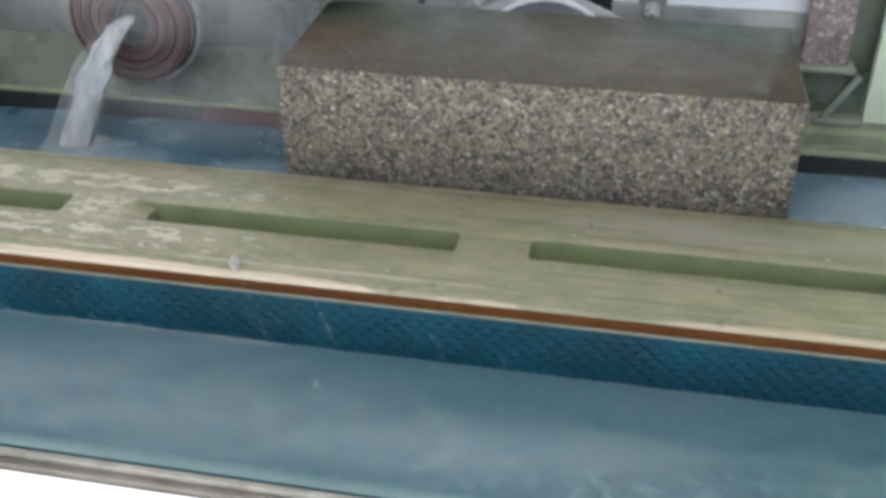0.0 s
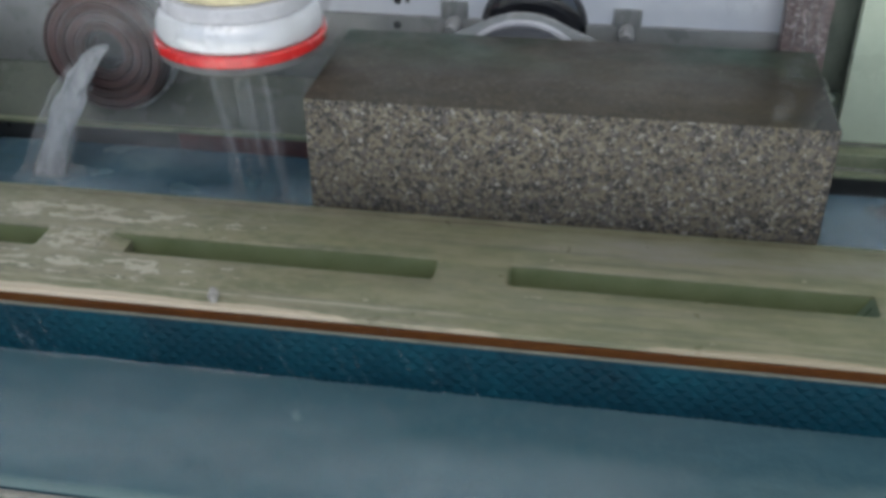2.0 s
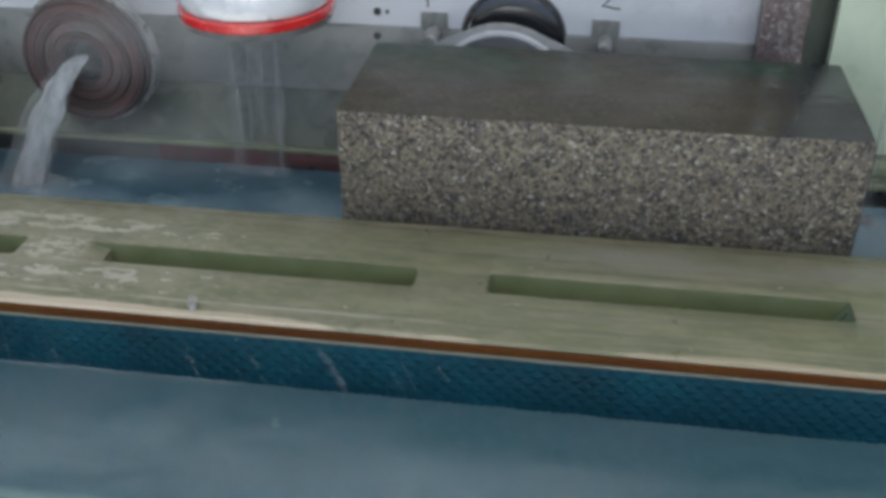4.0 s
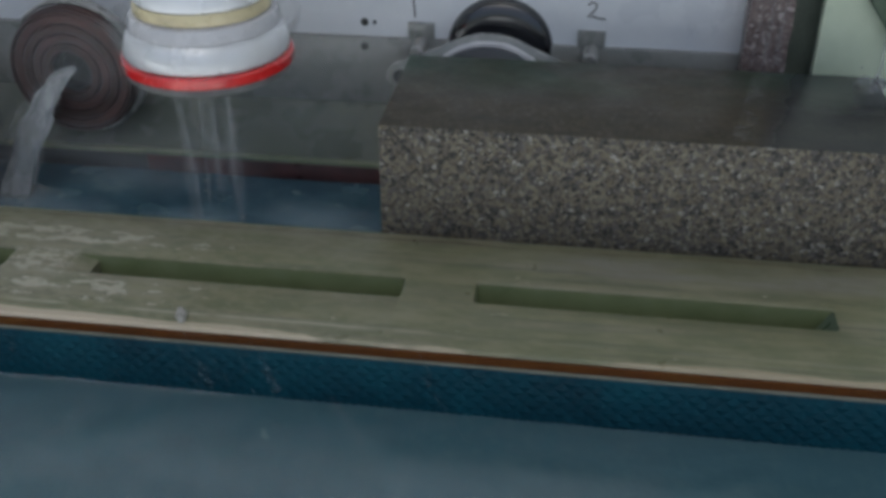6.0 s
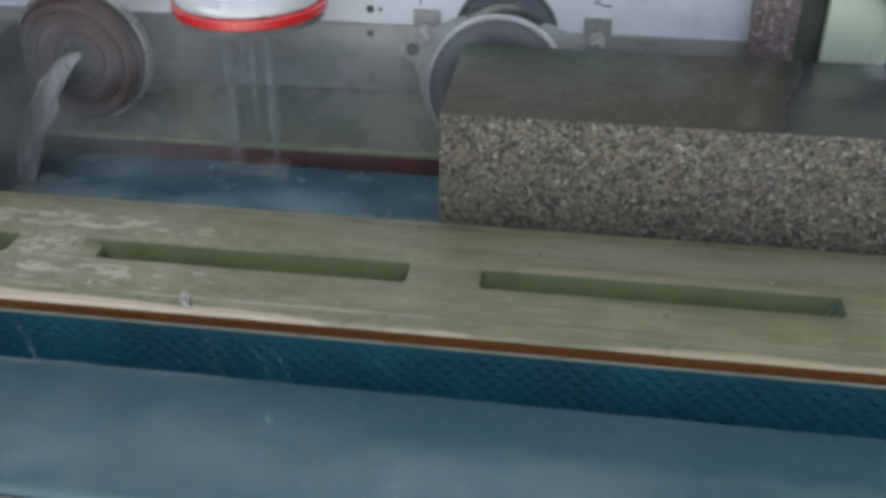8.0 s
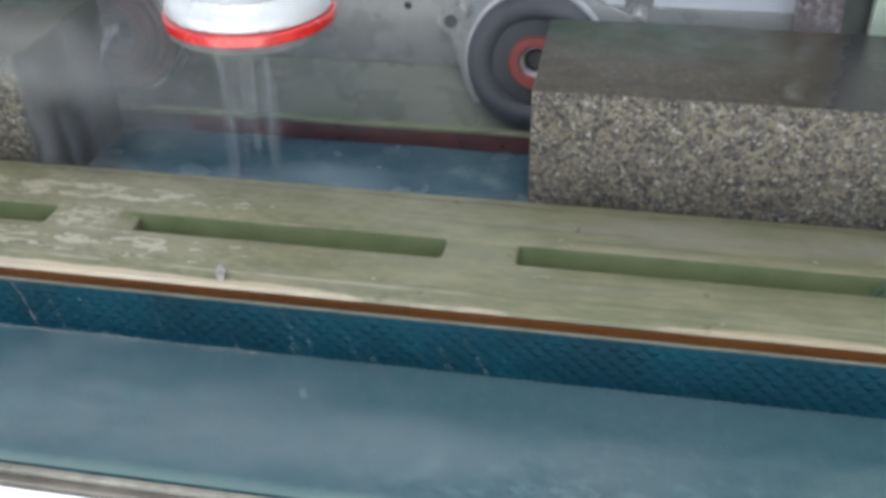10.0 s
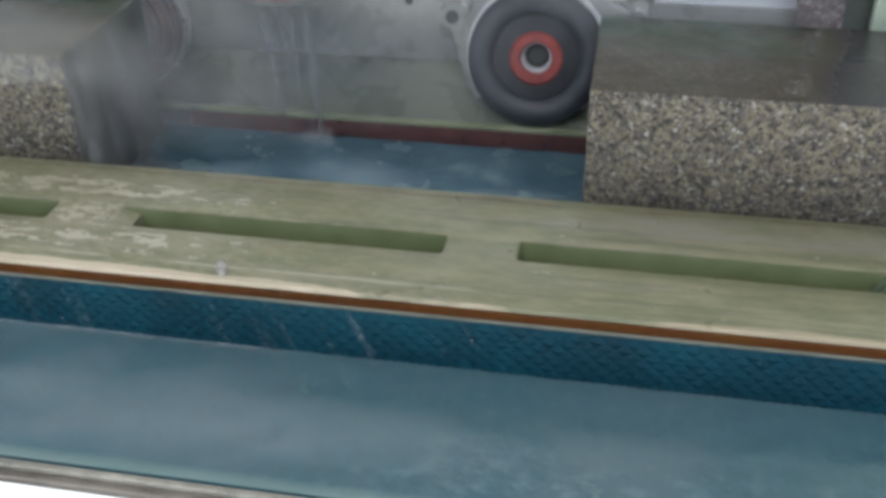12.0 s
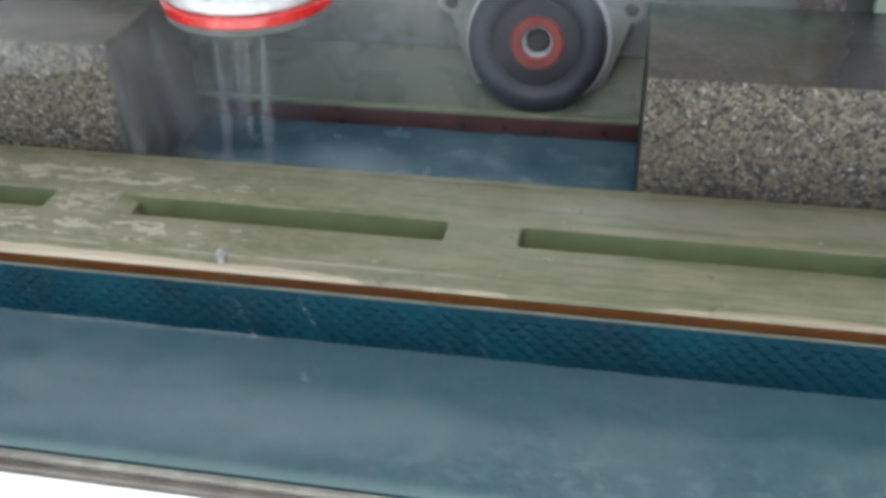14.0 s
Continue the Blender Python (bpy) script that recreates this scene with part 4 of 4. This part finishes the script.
# the first ones hang at the jet all the time, the others gather later
MISTS, EARLY = [], 3
for x, y, z, sx, sz, seed in ((-0.29, 0.215, 0.1, 0.15, 0.08, 9), (0.03, 0.2365, 0.05, 0.34, 0.14, 10), (-0.17, 0.09, 0.02, 0.2, 0.07, 12),
                              (-0.25, 0.232, 0.04, 0.3, 0.15, 1), (0.5, 0.236, 0.13, 0.25, 0.06, 4), (-0.32, -0.004, 0.13, 0.24, 0.07, 5)):
    MISTS.append(soft_piece("water_mist", MIST, pose(x, y, z, 90), sx, sz, -0.012, seed, "faint cloud of fine water mist", "mist"))
FILMS = []
for x, y, sx, sy, turn, seed in ((-0.2, -0.34, 0.2, 0.075, 24, 1), (-0.1, -0.3, 0.15, 0.05, 34, 2), (-0.02, -0.35, 0.15, 0.06, 40, 3), (-0.3, -0.33, 0.2, 0.075, 15, 4),
                                 (0.1, -0.34, 0.17, 0.06, 20, 5), (0.04, -0.375, 0.24, 0.05, 4, 7), (-0.2, -0.375, 0.24, 0.05, 2, 8), (0.26, -0.36, 0.24, 0.06, 5, 9)):
    FILMS.append(soft_piece("foam_and_sheen_film", FILM, pose(x, y, -0.0825, 0, 0, turn), sx, sy, 0.0, seed, "thin pale foam drifting on the trough water", "foam"))
# Milky swirls on the belt; those beyond x 0.65 stand in for reflected sky.
for x, y, sx, sy, turn, seed in ((-0.13, 0.09, 0.1, 0.05, 20, 11), (0.06, 0.12, 0.11, 0.06, -15, 12), (0.25, 0.08, 0.12, 0.05, 10, 13), (0.78, 0.15, 0.14, 0.11, 0, 18), (0.84, 0.12, 0.14, 0.11, 0, 19), (0.74, 0.12, 0.13, 0.1, 0, 20), (0.8, 0.18, 0.13, 0.07, 0, 21), (0.9, 0.14, 0.13, 0.1, 0, 22), (0.68, 0.08, 0.1, 0.06, 0, 14), (0.66, 0.04, 0.08, 0.04, 10, 16), (0.72, 0.12, 0.09, 0.05, -8, 17), (-0.3, 0.1, 0.12, 0.06, 5, 15)):
    FILMS.append(soft_piece("foam_and_sheen_film", MILK_SHEEN, pose(x, y, BELT_Z + 0.001 + 0.0002 * seed, 0, 0, turn), sx, sy, 0.0, seed, "milky water and pale sky reflection laid on the wet belt", "water"))


def wet_end():
    """Water sheeting down the leading end of the second stone, in the stone's own space."""
    w = thing("water_sheet", (0, 0, 0), "grey sheet of water running down the stone end", "falling water")
    for k, (off, thick) in enumerate(((0.006, 0.007),)):
        bm = bmesh.new()
        ny, nz = 26, 30
        grid = []
        for i in range(ny + 1):
            row = []
            for j in range(nz + 1):
                u, v = i / ny, j / nz
                bulge = thick * (1.2 + 1.4 * noise.noise((u * 7 + 3 * k, v * 1.6, k)) + 0.6 * noise.noise((u * 18, v * 5, k + 5)))
                inset = 0.012 * max(0.0, (v - 0.8) / 0.2) ** 2
                row.append(bm.verts.new((0.6 + off + bulge - inset, 0.004 + 0.224 * u, 0.004 + 0.208 * v)))
            grid.append(row)
        for i in range(ny):
            for j in range(nz):
                bm.faces.new((grid[i][j], grid[i + 1][j], grid[i + 1][j + 1], grid[i][j + 1]))
        part("sheet", bm, SHEET, w)
    part("splash", splash((0.615, 0.1, 0.001), 0.06, 0.014, 31.0), SPRAY, w)
    rnd = random.Random(21)
    for k in range(5):
        y, x = -0.002 + 0.045 * k, 0.612 + rnd.uniform(0.0, 0.02)
        path = fall((x - 0.012, y, rnd.uniform(0.12, 0.21)), (x + rnd.uniform(0.0, 0.02), y - 0.004, 0.002), 1.3)
        part("strand", strand(path, [rnd.uniform(0.003, 0.008) * (0.5 + 0.6 * math.sin(math.pi * j / len(path))) for j in range(len(path))], n=12, seed=90.0 + k), VEIL, w)
    return w


WET_END = wet_end()
END_CLOUDS = [soft_piece("water_mist", CLOUD, pose(0.614 + dx, y, z, 90), sx, sz, -0.008, seed, "grey spray flung off the wet stone end", "mist")
              for dx, y, z, sx, sz, seed in ((0.0, -0.004, 0.1, 0.034, 0.13, 31), (0.03, 0.06, 0.11, 0.05, 0.14, 32), (0.045, 0.14, 0.12, 0.06, 0.13, 33))]


def pouring_water():
    """A thin stream that falls beside the slab; its splash lies on the belt, later on the stone."""
    w = thing("falling_stream", (0.782, 0.19, BELT_Z), "thin stream of water falling beside the green sheet", "falling water")
    for k in range(4):
        path = [(0.004 * math.sin(k * 2.0) + 0.003 * noise.noise((j * 0.4, k, 2)), 0.004 * math.cos(k * 2.0), 0.62 - 0.61 * j / 24) for j in range(25)]
        part("strand", strand(path, [0.0014 + 0.001 * (k % 2)] * 25, seed=60.0 + k), SPRAY, w)
    s = thing("splash_crown", (0.782, 0.19, BELT_Z + 0.002), "small white splash where the stream lands", "splash")
    part("crown", splash((0, 0, 0), 0.03, 0.012, 41.0), CROWN, s)
    bm = splash((0.004, 0.0, 0.0), 0.017, 0.014, 43.0)
    rnd = random.Random(3)
    for k in range(12):
        a, far = rnd.uniform(0, 6.28), rnd.uniform(0.006, 0.03)
        bmesh.ops.create_icosphere(bm, subdivisions=1, radius=rnd.uniform(0.001, 0.003), matrix=Matrix.Translation((far * math.cos(a), far * math.sin(a), rnd.uniform(0.002, 0.02))))
    part("foam", bm, CROWN, s)
    return s


POUR_SPLASH = pouring_water()


def ripple_streak():
    """Pale ripples under the red-brown slab, standing in for glints on wet stone."""
    w = thing("ripple_streak", (0.6, 0, HIGH), "pale ripples standing in for glints on water poured across the stone", "water")
    rnd = random.Random(12)
    for k in range(16):
        u = (k + rnd.random()) / 16
        bm = splash((0, 0, 0), rnd.uniform(0.004, 0.012), rnd.uniform(0.001, 0.0025), 70.0 + 3 * k)
        bm.transform(Matrix.Translation((0.05 * u + rnd.gauss(0, 0.007), 0.012 + 0.208 * u, 0.0022)) @ pose(0, 0, 0, 0, 0, rnd.uniform(-20, 20)) @ Matrix.Diagonal((1.3, 0.45, 1, 1)))
        part("ripple", bm, RIPPLE, w)
    return w


STREAK = ripple_streak()


def waterline():
    """A ragged pale edge where the trough water laps at the apron."""
    bm = bmesh.new()
    n = 300
    low, top = [], []
    for i in range(n + 1):
        x = -0.5 + 0.62 * i / n
        rise = min(1.0, (0.12 - x) * 8) * (0.0008 + 0.0048 * abs(math.sin(math.pi * x / 0.019)) * (0.6 + noise.noise((x * 12, 0, 0))) + 0.003 * max(0.0, 0.1 - x))
        low.append(bm.verts.new((x, -0.2402, -0.0862)))
        top.append(bm.verts.new((x, -0.2362, -0.0862 + max(rise, 0.0005))))
    for i in range(n):
        bm.faces.new((low[i], low[i + 1], top[i + 1], top[i]))
    tagged(part("waterline", bm, FOAM_EDGE), "ragged pale waterline lapping at the apron", "water", kind="stuff")


waterline()

# ---- motion ----
OFFSETS = [(0, 0.0), (1, 0.0301), (2, 0.0617), (3, 0.0937), (5.5, 0.1732), (6.5, 0.2052), (7.5, 0.2383), (8.5, 0.2698), (11, 0.3474), (12, 0.3793), (13, 0.411), (14, 0.4396)]


def motions():
    walk(BLOCK, [(t, Matrix.Translation((x, 0, BELT_Z))) for t, x in OFFSETS])
    walk(BLOCK_2, [(t, Matrix.Translation((x - 1.231, 0, BELT_Z))) for t, x in OFFSETS])
    for ob in END_CLOUDS:
        rest = ob.matrix_basis.copy()
        walk(ob, [(t, Matrix.Translation((x - 1.231, 0, BELT_Z)) @ rest) for t, x in OFFSETS])
    walk(WET_END, [(t, Matrix.Translation((x - 1.231, 0, BELT_Z))) for t, x in OFFSETS])
    rows = []
    for k in range(57):
        t = k * 0.25
        rows.append((t, Matrix.Translation((-0.049, 0.1915 - 0.086 * math.cos(2 * math.pi * (t - 1.65) / 4.02), 0.156))))
    walk(TOP_HEAD, rows)
    walk(DRIPS, [(t, Matrix.Translation((m.translation.x, m.translation.y, 0.142)) @ pose(0, 0, 0, 2.5 * math.sin(7 * t), 3 * math.sin(5 * t + 1), 25 * math.sin(3.1 * t))) for t, m in rows])
    walk(WATER_JET, [(t, Matrix.Translation((-0.307, 0.238, 0.081)) @ pose(0, 0, 0, 0.6 * math.sin(9 * t), 0, 2.0 * math.sin(6 * t + 1))) for t, m in rows])
    for k, ob in enumerate(MISTS + FILMS):
        m = ob.matrix_basis.copy()
        mist = k < len(MISTS)
        drift = 0.012 if mist else 0.02
        foam = ob.active_material is FILM
        # the mist gathers over the belt once the second stone has reached the jet
        late = lambda t: -0.75 * (1 - min(max((t - 5) / 4, 0), 1)) if mist and k >= EARLY else (-0.16 * min(max((t - 8) / 4, 0), 1) if foam else 0.0)
        walk(ob, [(t, Matrix.Translation((late(t) + drift * math.sin(0.9 * t + k), 0, 0)) @ m) for t in range(0, 15, 2)])
    for k, ob in enumerate(SPRAYS):
        walk(ob, [(t, Matrix.Translation((0.03 * math.sin(2.3 * t + 2 * k), 0, -0.06 * math.sin(2.3 * t + 2 * k)))) for t, m in rows])
    walk(POUR_SPLASH, [(t, Matrix.Translation((0.782, 0.19, z))) for t, z in ((0, BELT_Z + 0.002), (5.6, BELT_Z + 0.002), (5.9, HIGH + 0.001), (14, HIGH + 0.001))])
    walk(STREAK, [(t, Matrix.Translation((min(0.598, 0.545 + x) + 0.002 * math.sin(5 * t), 0, HIGH))) for t, x in OFFSETS])
    near, far = (-0.003, -0.046, -0.004), (0, 0, 0)
    base = pose(0.2935, 0.276, 0.0515, -12)
    walk(BLACK_HEAD, [(t, Matrix.Translation(d) @ base) for t, d in ((0, near), (6.2, near), (7.2, far), (14, far))])


motions()
